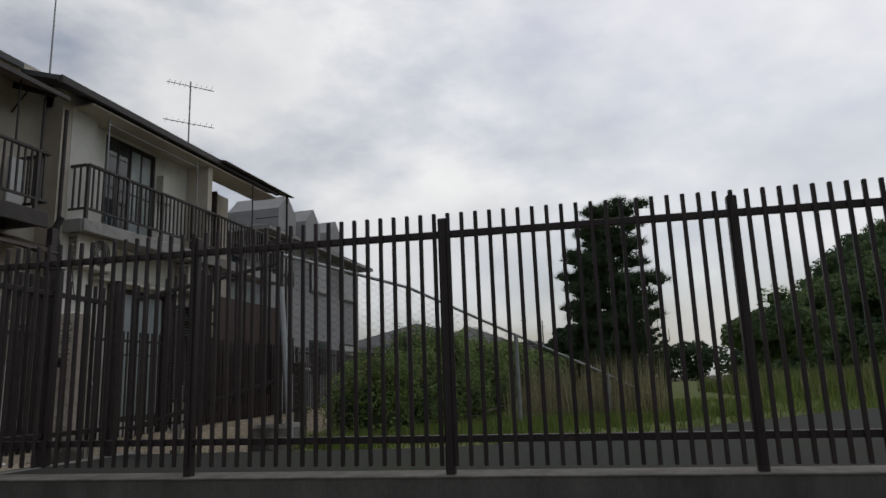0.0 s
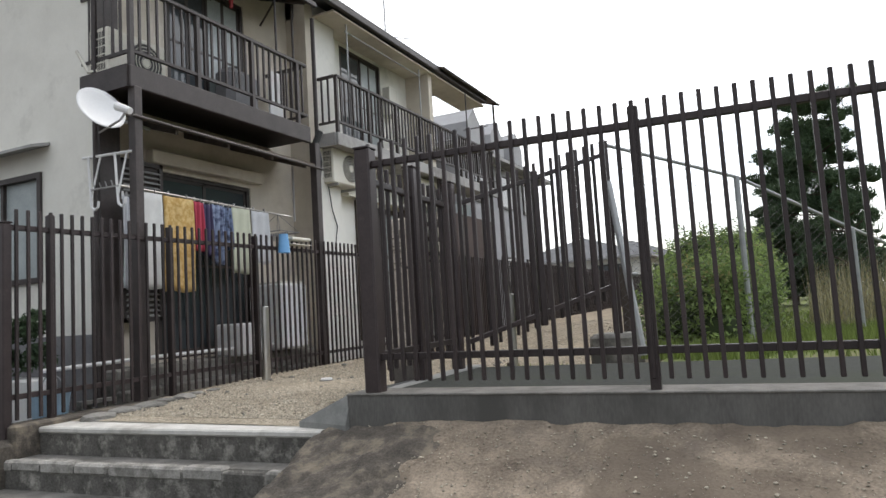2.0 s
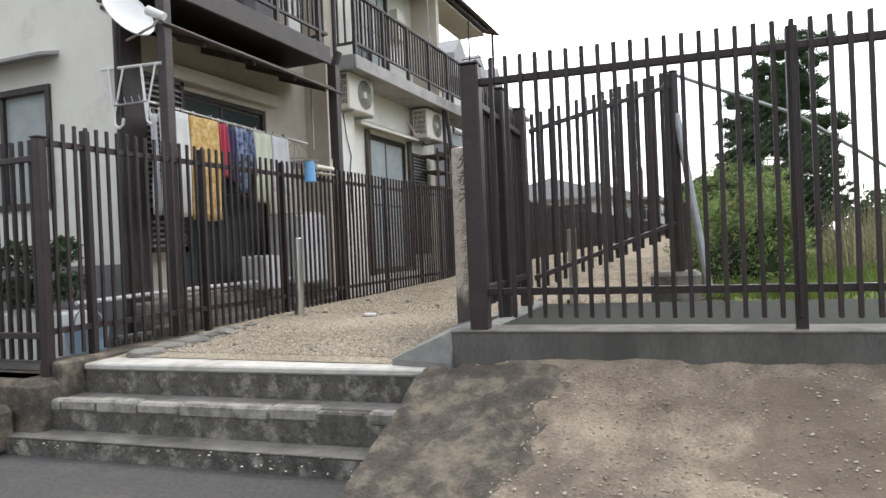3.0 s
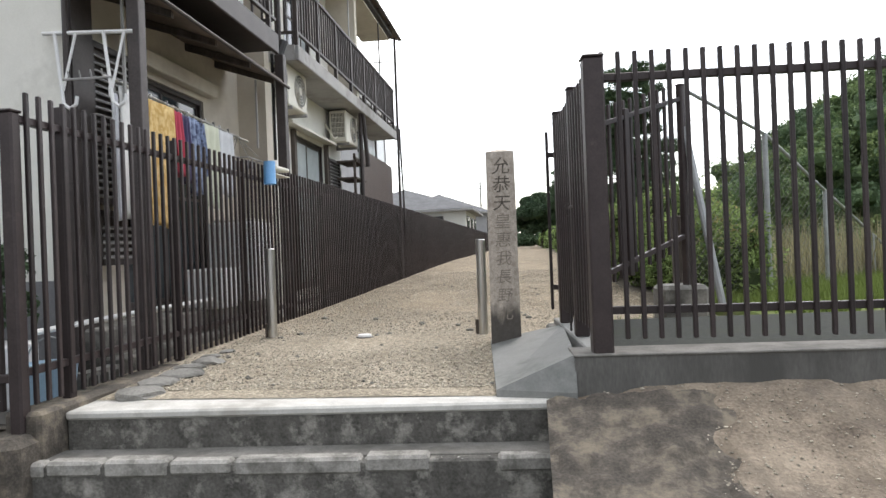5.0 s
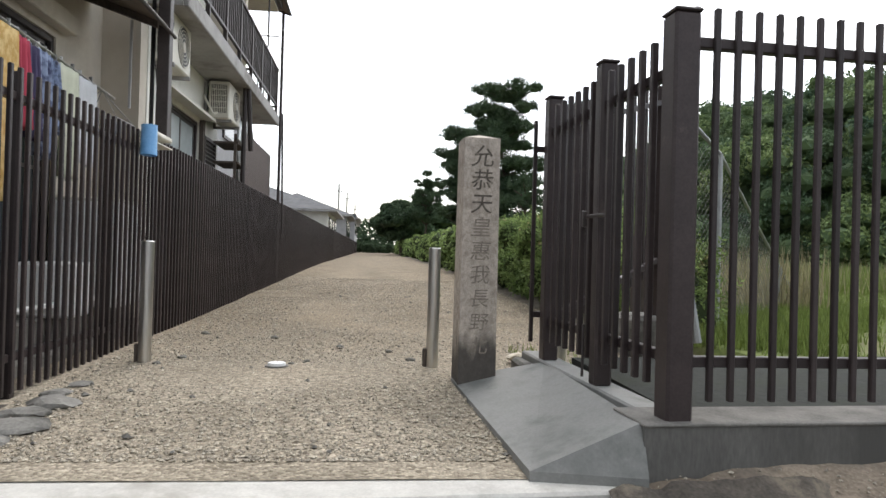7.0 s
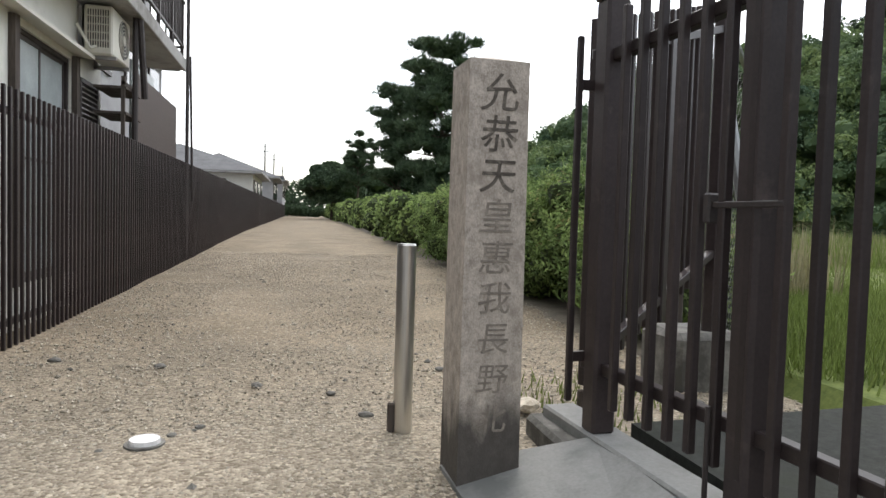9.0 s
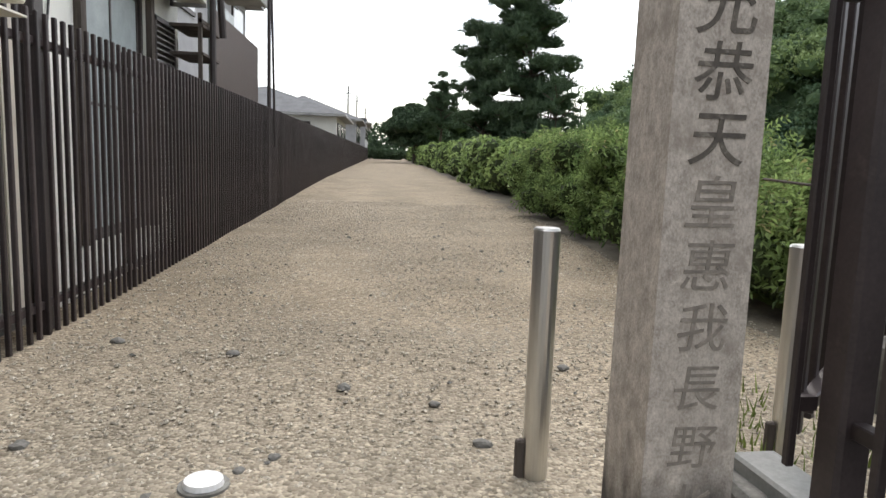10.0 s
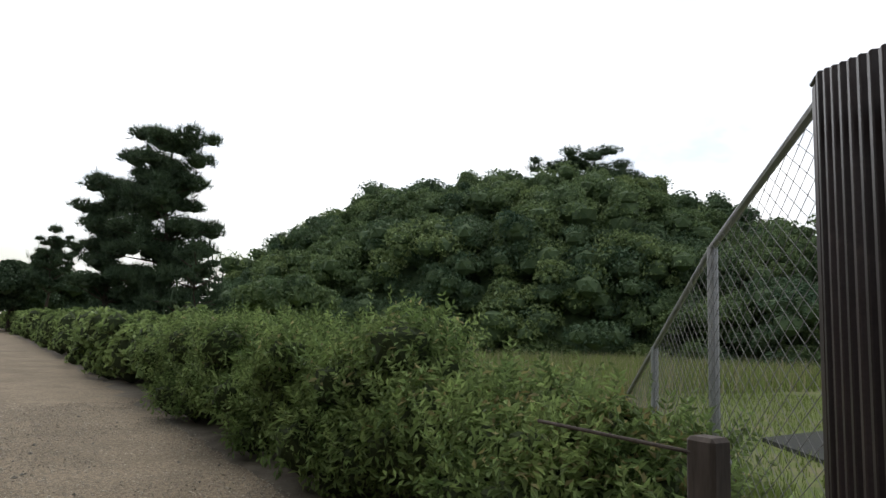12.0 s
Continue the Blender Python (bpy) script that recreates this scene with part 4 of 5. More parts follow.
pegs = []
hung(4.78, 4.86, 1.75, 2.72, (0.62, 0.63, 0.66), "towel", "narrow pale towel hanging from the hanger")
hung(4.9, 5.3, 1.75, 2.8, (0.74, 0.74, 0.71), "bath_towel", "white bath towel hanging on the pole", fold=0.012)
hung(5.34, 5.78, 1.72, 2.8, (0.56, 0.35, 0.11), "bath_towel", "ochre patterned bath towel hanging on the pole", pattern=(0.7, 0.52, 0.24), fold=0.012)
hung(5.8, 5.95, 2.2, 2.79, (0.5, 0.07, 0.11), "shirt", "crimson shirt hanging on the pole", fold=0.04)
hung(5.95, 6.1, 2.15, 2.78, (0.07, 0.06, 0.12), "shirt", "dark purple shirt hanging on the pole", fold=0.04)
hung(6.1, 6.28, 2.05, 2.79, (0.3, 0.36, 0.5), "shirt", "blue checked shirt hanging on the pole", fold=0.04, pattern=(0.05, 0.06, 0.12))
hung(6.29, 6.45, 2.25, 2.78, (0.22, 0.28, 0.42), "shirt", "faded blue shirt hanging on the pole", fold=0.04, pattern=(0.03, 0.03, 0.05))
hung(6.47, 6.8, 1.95, 2.8, (0.62, 0.64, 0.5), "towel", "pale green towel hanging on the pole")
hung(6.85, 7.2, 2.1, 2.8, (0.64, 0.65, 0.66), "towel", "pale grey towel hanging on the pole")
for k, (x, y, z) in enumerate(pegs):
    tagged(part("clothes_peg", box(x - 0.012, x + 0.012, y - 0.007, y + 0.007, z - 0.03, z + 0.055, b=0.003), (WHITE, FASCIA)[k % 2]), "small plastic clothes peg on the laundry", "clothes peg", "pegs on the pole")
rack_h = thing("drying_rack", "empty wire drying rack hanging from the pole", "drying rack", (-8.46, 7.45, 2.8))
part("frame", Geo().path([(-0.2, -0.2, -0.25), (0.2, -0.2, -0.25), (0.2, 0.22, -0.25), (-0.2, 0.22, -0.25), (-0.2, -0.2, -0.25)], 0.008, 5), FASCIA, rack_h)
for k in range(4):
    part("cord", Geo().tube(((-0.2, 0.2)[k % 2], (-0.2, 0.22)[k // 2], -0.25), (0, 0, 0.02), 0.004, n=4), FASCIA, rack_h)
for k in range(10):
    part("peg", box(-0.2 + 0.04 * k, -0.19 + 0.04 * k, -0.01, 0.01, -0.36, -0.25), GREYWALL, rack_h)
tagged(part("peg_bag", Geo().tube((-8.35, 6.55, 5.46), (-8.35, 6.55, 5.64), 0.022, 0.036, 8).tube((-8.35, 6.55, 5.64), (-8.35, 6.55, 6.0), 0.004), material("red_cloth", (0.2, 0.03, 0.03), (0.3, 0.05, 0.05), 9, 0.9, 0.3)), "small red bag hanging under the canopy", "bag")
bracket = thing("hanger_frame", "white folding clothes hanger frame on the column", "clothes hanger")
part("bar", Geo().tube((-8.76, 4.68, 3.17), (-8.06, 4.72, 3.15), 0.016), WHITE, bracket)
for xx, yy in ((-8.58, 4.66), (-8.2, 4.68)):
    part("hook", Geo().path([(xx - 0.07, yy, 3.16), (xx - 0.01, yy - 0.02, 2.72), (xx, yy - 0.02, 2.62), (xx + 0.05, yy - 0.02, 2.58), (xx + 0.1, yy - 0.02, 2.61), (xx + 0.11, yy - 0.02, 2.67)], 0.013).path([(xx + 0.08, yy + 0.03, 3.16), (xx, yy - 0.02, 2.72)], 0.01), WHITE, bracket)
crossbar = part("crossbar", Geo().tube((-8.58, 4.64, 2.8), (-8.2, 4.66, 2.8), 0.01), FASCIA, bracket)
for k in range(4):
    part("peg_hook", Geo().path([(-8.53 + 0.09 * k, 4.645, 2.8), (-8.53 + 0.09 * k, 4.625, 2.86)], 0.006, 4), FASCIA, crossbar)
bag = tagged(part("plastic_bag", Geo().sheet(10, 8, lambda u, v: (-7.84 + 0.06 * math.sin(u * math.tau), 6.8 + 0.09 * math.cos(u * math.tau) * (0.6 + 0.5 * v), 2.42 - 0.24 * v)), material("blue_plastic", (0.12, 0.32, 0.6), (0.2, 0.42, 0.7), 5, 0.4, 0.2), smooth=True), "bright blue plastic tub hung on the fence", "tub")
shelf = tagged(part("wall_rack", Geo().box(-8.0, -7.82, 6.95, 7.35, 2.36, 2.4, b=0.01).box(-8.0, -7.82, 6.95, 7.35, 2.3, 2.31), CREAM), "pale plastic rack hooked over the fence", "rack")

tagged(part("leaning_board", Geo().box(-8.42, -8.38, 7.3, 7.58, 4.0, 4.86, b=0.008), WHITE), "white board leaning behind the balcony railing", "board")
cover = tagged(part("covered_crate", Geo().box(-8.75, -8.4, 6.55, 7.15, 3.96, 4.72, b=0.09), GREYWALL), "grey covered crate on the balcony floor", "crate")
louvre(4.99, 5.52, 1.4, 1.85, -8.6, "pale slatted vent screen behind the fence")
aerial = thing("tv_aerial", "thin roof television aerial with three crossbars", "aerial", (-10.5, 14.4, 6.6))
part("mast", Geo().tube((0, 0, -0.1), (0, 0, 2.9), 0.02), GALV, aerial)
for z, ln in ((2.8, 0.85), (1.75, 0.9), (0.95, 0.9)):
    bm_ = part("boom", Geo().tube((-ln / 2, -ln / 2, z), (ln / 2, ln / 2, z - 0.05), 0.011), GALV, aerial)
    for k in range(-4, 5):
        part("element", Geo().tube((k * ln / 9 - 0.12, k * ln / 9 + 0.12, z), (k * ln / 9 + 0.12, k * ln / 9 - 0.12, z), 0.005, n=4), GALV, bm_)
whip = tagged(part("whip_aerial", Geo().tube((-10.33, 9.75, 6.9), (-10.33, 9.75, 10.6), 0.02, 0.01), GALV), "thin straight whip aerial on the roof", "aerial")


# ---- far houses ----
def far_house(x, y, w, d, h, roof, label, hip=True, wall=CLADDING, rows=1, roof_mat=TILE):
    """A house with its east face at x+w/2; windows on the south and east faces."""
    hs = thing("house", label, "house", (x, y, 0.45))
    part("wall", Geo().box(-w / 2, w / 2, -d / 2, d / 2, 0, h), wall, hs)
    e, g = 0.5, Geo()
    if hip:
        g.add([(-w / 2 - e, -d / 2 - e, h), (w / 2 + e, -d / 2 - e, h), (w / 2 + e, d / 2 + e, h), (-w / 2 - e, d / 2 + e, h), (0, -d / 6, h + roof), (0, d / 6, h + roof)], [(0, 1, 4), (1, 2, 5, 4), (2, 3, 5), (3, 0, 4, 5), (3, 2, 1, 0)])
    else:
        g.box(-w / 2 - 0.1, w / 2 + 0.1, -d / 2 - 0.1, d / 2 + 0.1, h, h + roof)
    part("roof", g, roof_mat, hs)
    part("eave", Geo().box(-w / 2 - e, w / 2 + e, -d / 2 - e, d / 2 + e, h - 0.12, h - 0.01), FASCIA, hs)
    for r in range(rows):
        z = h - 1.6 - 2.9 * r
        for k in range(3):
            yy = -d / 2 + d * (k + 0.5) / 3
            wn = part("window", Geo().box(w / 2 - 0.02, w / 2 + 0.05, yy - 0.7, yy + 0.7, z, z + 1.2), DARKMETAL, hs)
            part("pane", Geo().box(w / 2 + 0.04, w / 2 + 0.06, yy - 0.62, yy + 0.62, z + 0.08, z + 1.12), GLASS, wn)
        for k in range(2):
            xx = -w / 2 + w * (k + 0.5) / 2
            wn = part("window", Geo().box(xx - 0.7, xx + 0.7, -d / 2 - 0.05, -d / 2 + 0.02, z, z + 1.2), DARKMETAL, hs)
            part("pane", Geo().box(xx - 0.62, xx + 0.62, -d / 2 - 0.06, -d / 2 - 0.04, z + 0.08, z + 1.12), GLASS, wn)
    return hs


dm = far_house(-13.4, 22.5, 5.6, 8, 5.9, 1.1, "grey clad house with roof dormers behind the row house", rows=2)
for k in range(3):
    part("dormer", Geo().prism([(-3.2 + 2 * k, 5.7), (-2.0 + 2 * k, 5.7), (-2.0 + 2 * k, 6.8), (-2.6 + 2 * k, 7.35), (-3.2 + 2 * k, 6.8)], "x", 1.0, 2.9), CLADDING, dm, "small gabled dormer")
far_house(-12.6, 43, 8, 8, 3.3, 1.5, "white and grey two-storey house with hipped roof", wall=PLASTER)
far_house(-12.2, 57, 8, 8, 3.8, 1.75, "pale two-storey house with dark hipped roof")
far_house(-11.0, 74, 6, 10, 4.4, 0.4, "pale flat-roofed two-storey house", hip=False)
far_house(-11.5, 90, 6, 9, 4.6, 0.4, "distant pale flat-roofed building", hip=False)
for px, py, h in ((-9.8, 72, 8.0), (-9.6, 88, 8.5), (-9.2, 110, 8.5)):
    up = thing("utility_pole", "slim grey concrete utility pole", "utility pole", (px, py, 0.48), group="utility poles")
    part("pole", Geo().tube((0, 0, 0), (0, 0, h), 0.1, 0.07), CONCRETE, up)
    part("crossarm", Geo().box(-0.35, 0.35, -0.03, 0.03, h - 0.8, h - 0.72), GALV, up)


# ---- vegetation ----
rng = np.random.default_rng(7)


def unit(v):
    return v / np.maximum(np.linalg.norm(v, axis=1, keepdims=True), 1e-6)


def leaves(pos, nrm, length, width):
    """A folded rhombic leaf at each place, lying across its normal."""
    n = len(pos)
    t = unit(np.cross(nrm, rng.normal(size=(n, 3))))
    b = np.cross(nrm, t)
    s = (0.7 + 0.6 * rng.random((n, 1)))
    l, w = length * s, width * s
    v = np.stack([pos - t * l / 2, pos + b * w / 2 + nrm * w * 0.25, pos + t * l / 2 - nrm * l * 0.12, pos - b * w / 2 + nrm * w * 0.25], 1).reshape(-1, 3)
    f = np.arange(4 * n).reshape(-1, 4)
    return v, f


def on_clumps(centres, radii, per, low=-0.35, deep=0.22, loose=0.75):
    """Places and normals over ellipsoid clumps, mostly near their skins."""
    c = np.repeat(centres, per, 0)
    r = np.repeat(radii, per, 0)
    d = unit(rng.normal(size=(len(c), 3)))
    d[:, 2] = np.where(d[:, 2] < low, -d[:, 2], d[:, 2])
    k = 1.04 - deep * rng.random((len(c), 1)) ** 1.5
    return c + d * r * k, unit(d + loose * rng.normal(size=d.shape))


def cores(centres, radii, shrink=0.82):
    """Rough solid hearts of clumps."""
    base = [Vector(p).normalized() for p in [(0, 0, 1), (0.89, 0, 0.45), (0.28, 0.85, 0.45), (-0.72, 0.53, 0.45), (-0.72, -0.53, 0.45), (0.28, -0.85, 0.45), (0.72, 0.53, -0.45), (-0.28, 0.85, -0.45), (-0.89, 0, -0.45), (-0.28, -0.85, -0.45), (0.72, -0.53, -0.45), (0, 0, -1)]]
    fc = np.array([(0, 1, 2), (0, 2, 3), (0, 3, 4), (0, 4, 5), (0, 5, 1), (1, 6, 2), (2, 7, 3), (3, 8, 4), (4, 9, 5), (5, 10, 1), (6, 7, 2), (7, 8, 3), (8, 9, 4), (9, 10, 5), (10, 6, 1), (11, 7, 6), (11, 8, 7), (11, 9, 8), (11, 10, 9), (11, 6, 10)])
    b = np.array(base)
    n = len(centres)
    v = (centres[:, None] + b[None] * radii[:, None] * shrink * (0.85 + 0.3 * rng.random((n, 12, 1)))).reshape(-1, 3)
    f = (fc[None] + 12 * np.arange(n)[:, None, None]).reshape(-1, 3)
    return v, f


def sprigs(pos, axis, length, pairs, leaf):
    """Feathered twigs: pairs of narrow leaflets along each axis and one at its tip."""
    n = len(pos)
    side = unit(np.cross(axis, rng.normal(size=(n, 3))))
    up = np.cross(side, axis)
    ln = length * (0.7 + 0.6 * rng.random((n, 1)))
    quads = []
    for k in range(pairs):
        at = pos + axis * ln * (k + 0.6) / pairs
        for sg in (-1, 1):
            d = unit(side * sg + axis * 0.75 + 0.25 * rng.normal(size=(n, 3)))
            w = np.cross(d, up)
            l = leaf[0] * (1.05 - 0.35 * k / pairs)
            quads.append(np.stack([at, at + d * l * 0.45 + w * leaf[1] / 2 + up * 0.006, at + d * l - up * 0.012, at + d * l * 0.45 - w * leaf[1] / 2 + up * 0.006], 1))
    v = np.concatenate(quads).reshape(-1, 3)
    return v, np.arange(len(v)).reshape(-1, 4)


# hedge: single bushes near the gate, one long run beyond them
def bush(x, y, w, h, label, warm=0.0, leaf=(0.078, 0.029), n=22, per=640):
    z = gravel_z(y)
    b = thing("bush", label, "bush", (x, y, z), group="hedge bushes")
    c = np.column_stack([rng.uniform(-w / 2, w / 2, n), rng.uniform(-0.62, 0.62, n), rng.uniform(0.2, h - 0.16, n)])
    c[:, 1] *= 0.8
    c[:, :2] *= (1.05 - 0.3 * (c[:, 2:3] / h) ** 2)
    r = rng.uniform(0.2, 0.36, (n, 1)) * np.array([[1.0, 1.0, 0.9]])
    p, nr = on_clumps(c, r, per, low=-0.7, deep=0.6)
    p = p + 0.03 * rng.normal(size=p.shape)
    p[:, 2] = np.maximum(p[:, 2], 0.06)
    v, f = leaves(p, unit(nr + np.array([0, 0, 0.5])), *leaf)
    part("foliage", raw_mesh("foliage", v, f, HEDGE), HEDGE, b)
    # solid dark hearts stand in for the shade inside the bush
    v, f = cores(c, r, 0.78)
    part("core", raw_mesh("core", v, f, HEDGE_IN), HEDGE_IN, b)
    q, d = on_clumps(c, r, 15, low=-0.2, deep=0.1, loose=0.35)
    v, f = sprigs(q, unit(d + np.array([0, 0, 0.45])), 0.2, 5, (leaf[0] * 0.95, leaf[1] * 0.8))
    part("sprig", raw_mesh("sprig", v, f, HEDGE), HEDGE, b, "feathery sprigs of narrow leaflets")
    if warm:
        hi = p[p[:, 2] > 0.62 * h]
        hi = hi[rng.random(len(hi)) < warm] + np.array([0, 0, 0.03])
        v, f = leaves(hi, unit(rng.normal(size=hi.shape) + np.array([0, 0, 1.0])), leaf[0] * 0.9, leaf[1] * 0.9)
        part("young_foliage", raw_mesh("young_foliage", v, f, TIPS), TIPS, b, "reddish and pale young leaves")
    g = Geo()
    for k in range(7):
        q = c[k]
        g.tube((q[0] * 0.35, q[1] * 0.35, -0.05), (q[0], q[1], q[2]), 0.018, 0.007, 5)
    part("stem", g, BARK, b)


for x, y, w, h, lab in ((-3.08, 8.2, 0.8, 0.98, "low leafy bush with reddish young tips"), (-3.02, 9.25, 0.85, 1.04, "dense green bush with pale young leaves"), (-2.95, 10.3, 1.0, 1.36, "tall bright green bush with narrow leaves"),
                        (-3.05, 11.2, 1.4, 1.3, "dark green glossy hedge bush"), (-3.05, 12.4, 1.4, 1.28, "dense dark green hedge bush"), (-3.05, 13.6, 1.4, 1.3, "glossy green hedge bush"),
                        (-3.05, 14.8, 1.4, 1.34, "bright green hedge bush"), (-3.05, 16.0, 1.4, 1.36, "bright green hedge bush")):
    bush(x, y, w, h, lab, {8.2: 0.24, 9.25: 0.12, 10.3: 0.08}.get(y, 0.04))
n = 700
hy = 16.6 + 62 * rng.random(n) ** 1.4
hc = np.column_stack([-3.02 + rng.uniform(-0.55, 0.6, n), hy, np.array([gravel_z(q) for q in hy]) + rng.uniform(0.15, 1.08, n) * (1 + 0.1 * np.sin(hy * 1.9))])
hr = rng.uniform(0.25, 0.42, (n, 1)) * np.ones((1, 3))
p, nr = on_clumps(hc, hr, 95, low=-0.6, deep=0.4)
v, f = leaves(p, unit(nr + np.array([0, 0, 0.4])), 0.15, 0.08)
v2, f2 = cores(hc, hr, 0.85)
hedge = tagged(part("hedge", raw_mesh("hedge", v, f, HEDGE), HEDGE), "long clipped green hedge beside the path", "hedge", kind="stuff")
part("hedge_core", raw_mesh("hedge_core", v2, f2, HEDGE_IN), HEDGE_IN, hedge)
ec = np.column_stack([rng.uniform(-8.2, -2.6, 60), 79 + rng.uniform(-0.5, 0.5, 60), rng.uniform(1.5, 2.1, 60)])
p, nr = on_clumps(ec, np.full((60, 3), 0.5), 120)
v, f = leaves(p, nr, 0.25, 0.15)
tagged(part("end_hedge", raw_mesh("end_hedge", v, f, PINE), PINE), "dark hedge closing the far end of the path", "hedge", kind="stuff")

tc = np.column_stack([rng.uniform(-45, 30, 260), rng.uniform(112, 125, 260), rng.uniform(0.5, 5.0, 260)])
p, nr = on_clumps(tc, rng.uniform(1.0, 2.2, (260, 1)) * np.ones((1, 3)), 70)
v, f = leaves(p, nr, 0.7, 0.45)
tagged(part("distant_trees", raw_mesh("distant_trees", v, f, PINE), PINE), "low dark line of distant trees", "woodland", kind="stuff")


def pine_tree(x, y, h, spread, label, bare=0.16, seed=1, flat=0.42, tiers=11, lean=0.0, z0=None, taper=0.5, uneven=0.2, pad=1.0):
    rg = np.random.default_rng(seed)
    t = thing("pine_tree", label, "tree", (x, y, z0 or lawn_z(y) - 0.03), group="pine trees")
    g, pts = Geo(), []
    for k in range(9):
        pts.append(Vector((lean * h * (k / 8) ** 2 + 0.06 * math.sin(k * 1.7), 0.05 * math.cos(k * 2.1), h * 0.96 * k / 8)))
    for k in range(8):
        r = 0.2 * h / 9
        g.tube(pts[k], pts[k + 1], r * (1 - k / 8.5), r * (1 - (k + 1) / 8.5), 8)
    part("trunk", g, BARK, t)
    cs, rs = [], []
    lim = Geo()
    for k in range(tiers):
        f_ = bare + (1 - bare) * k / (tiers - 1)
        z = h * f_
        reach = spread * (1 - taper * f_ ** 2) * (0.8 + 0.35 * rg.random())
        m = 7 if f_ < 0.8 else 5
        a0 = rg.random() * 6.3
        for q in range(m):
            a = a0 + q * math.tau / m + 0.5 * rg.random()
            if rg.random() < 0.12:
                continue
            zb = z + uneven * rg.normal()
            for s in (0.4, 0.75, 1.0):
                rr = reach * s * (0.7 + 0.5 * rg.random())
                cs.append((lean * h * f_ ** 2 + rr * math.cos(a), rr * math.sin(a), zb + 0.28 * s + 0.12 * rg.normal()))
                w = pad * (0.28 + 0.26 * rg.random()) * (1.15 if s < 1 else 0.9) * h / 9
                rs.append((w, w, w * flat * 1.15))
            lim.tube((lean * h * f_ ** 2, 0, z - 0.15), (cs[-1][0] * 0.92, cs[-1][1] * 0.92, cs[-1][2] - 0.08), 0.045, 0.015, 5)
    cs.append((lean * h, 0, h)); rs.append((0.45, 0.45, 0.35))
    part("limb", lim, BARK, t)
    c, r = np.array(cs), np.array(rs)
    p, nr = on_clumps(c, r, 85, low=-0.2, deep=0.6)
    n = len(p)
    up = unit(nr * 0.7 + np.array([0, 0, 1.0]))
    V, F = [], []
    for k in range(5):
        d = unit(up + 0.75 * rg.normal(size=up.shape))
        sd = unit(np.cross(d, rg.normal(size=d.shape))) * 0.02 * h / 9
        ln = (0.2 + 0.3 * rg.random((n, 1)) ** 2) * h / 9
        V.append(np.stack([p - sd, p + sd, p + d * ln], 1).reshape(-1, 3))
        F.append(np.arange(3 * n).reshape(-1, 3) + 3 * n * k)
    crown = part("crown", raw_mesh("crown", np.concatenate(V), np.concatenate(F), PINE), PINE, t)
    v, f = cores(c, r, 0.55)
    part("inner_needles", raw_mesh("inner_needles", v, f, PINE), PINE, crown)
    g = Geo()
    for q in c[::2]:
        for _ in range(2):
            e = Vector(q) + Vector((0.2 * rg.normal(), 0.2 * rg.normal(), 0.08))
            g.tube(e, e + Vector((0.06 * rg.normal(), 0.06 * rg.normal(), 0.5)), 0.035, 0.008, 4)
    tagged(part("shoot_fringe", g, PINE, crown), "upright young shoots", kind="stuff")


pine_tree(0.05, 33.5, 8.5, 1.7, "tall layered dark pine with open tiers", seed=3, tiers=9, flat=0.5, taper=0.12, uneven=0.12, pad=1.35)
pine_tree(-1.35, 36.5, 7.0, 1.5, "smaller dense pine leaning on a taller one", seed=5, bare=0.1, flat=0.5, tiers=8, taper=0.25, uneven=0.2, pad=1.5)
pine_tree(0.6, 30.5, 3.6, 1.5, "low spreading pine below taller pines", seed=8, bare=0.12, flat=0.5, tiers=6)
pine_tree(-1.9, 56, 6.6, 1.7, "distant flat-topped dark pine", seed=11, bare=0.55, tiers=5)


def round_tree(x, y, h, r, label, seed, leaf=0.3, mat=WOODS, n=40, per=260):
    rg = np.random.default_rng(seed)
    t = thing("tree", label, "tree", (x, y, lawn_z(y) - 0.03), group="broadleaf trees")
    part("trunk", Geo().tube((0, 0, -0.1), (0.1, 0, h * 0.45), 0.22, 0.14).tube((0.1, 0, h * 0.4), (0.8, 0.3, h * 0.7), 0.12, 0.05).tube((0.1, 0, h * 0.4), (-0.7, -0.3, h * 0.7), 0.12, 0.05), BARK, t)
    d = unit(rg.normal(size=(n, 3)))
    c = d * np.array([r, r, h * 0.3]) * (0.55 + 0.35 * rg.random((n, 1))) + np.array([0, 0, h * 0.62])
    rr = rg.uniform(0.24, 0.4, (n, 1)) * r * np.array([[1, 1, 0.8]])
    p, nr = on_clumps(c, rr, per, low=-0.5, deep=0.4)
    v, f = leaves(p, nr, leaf, leaf * 0.6)
    cr = part("crown", raw_mesh("crown", v, f, mat), mat, t)
    v, f = cores(c, rr)
    part("inner_leaves", raw_mesh("inner_leaves", v, f, mat), mat, cr)


round_tree(-3.7, 60, 6.3, 2.5, "dark rounded evergreen tree in the distance", 21, mat=PINE)
round_tree(-1.0, 66, 6.0, 3.4, "dark spreading evergreen tree in the distance", 22, mat=PINE)
round_tree(9, 43, 5.0, 2.6, "dark low tree by the mound", 28)


# the wooded mound: two rounded hills under one dense crown cover
def mound_z(x, y):
    a = 1 - ((x - 52.5) / 37) ** 2 - ((y - 69) / 36) ** 2
    b = 1 - ((x - 68) / 34) ** 2 - ((y - 44) / 30) ** 2
    return max(19.0 * math.sqrt(a) if a > 0 else 0, 12.2 * math.sqrt(b) if b > 0 else 0)


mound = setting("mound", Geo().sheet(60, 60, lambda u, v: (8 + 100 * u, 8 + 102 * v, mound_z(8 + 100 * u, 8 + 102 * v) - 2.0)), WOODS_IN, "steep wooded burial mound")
cc, cr_ = [], []


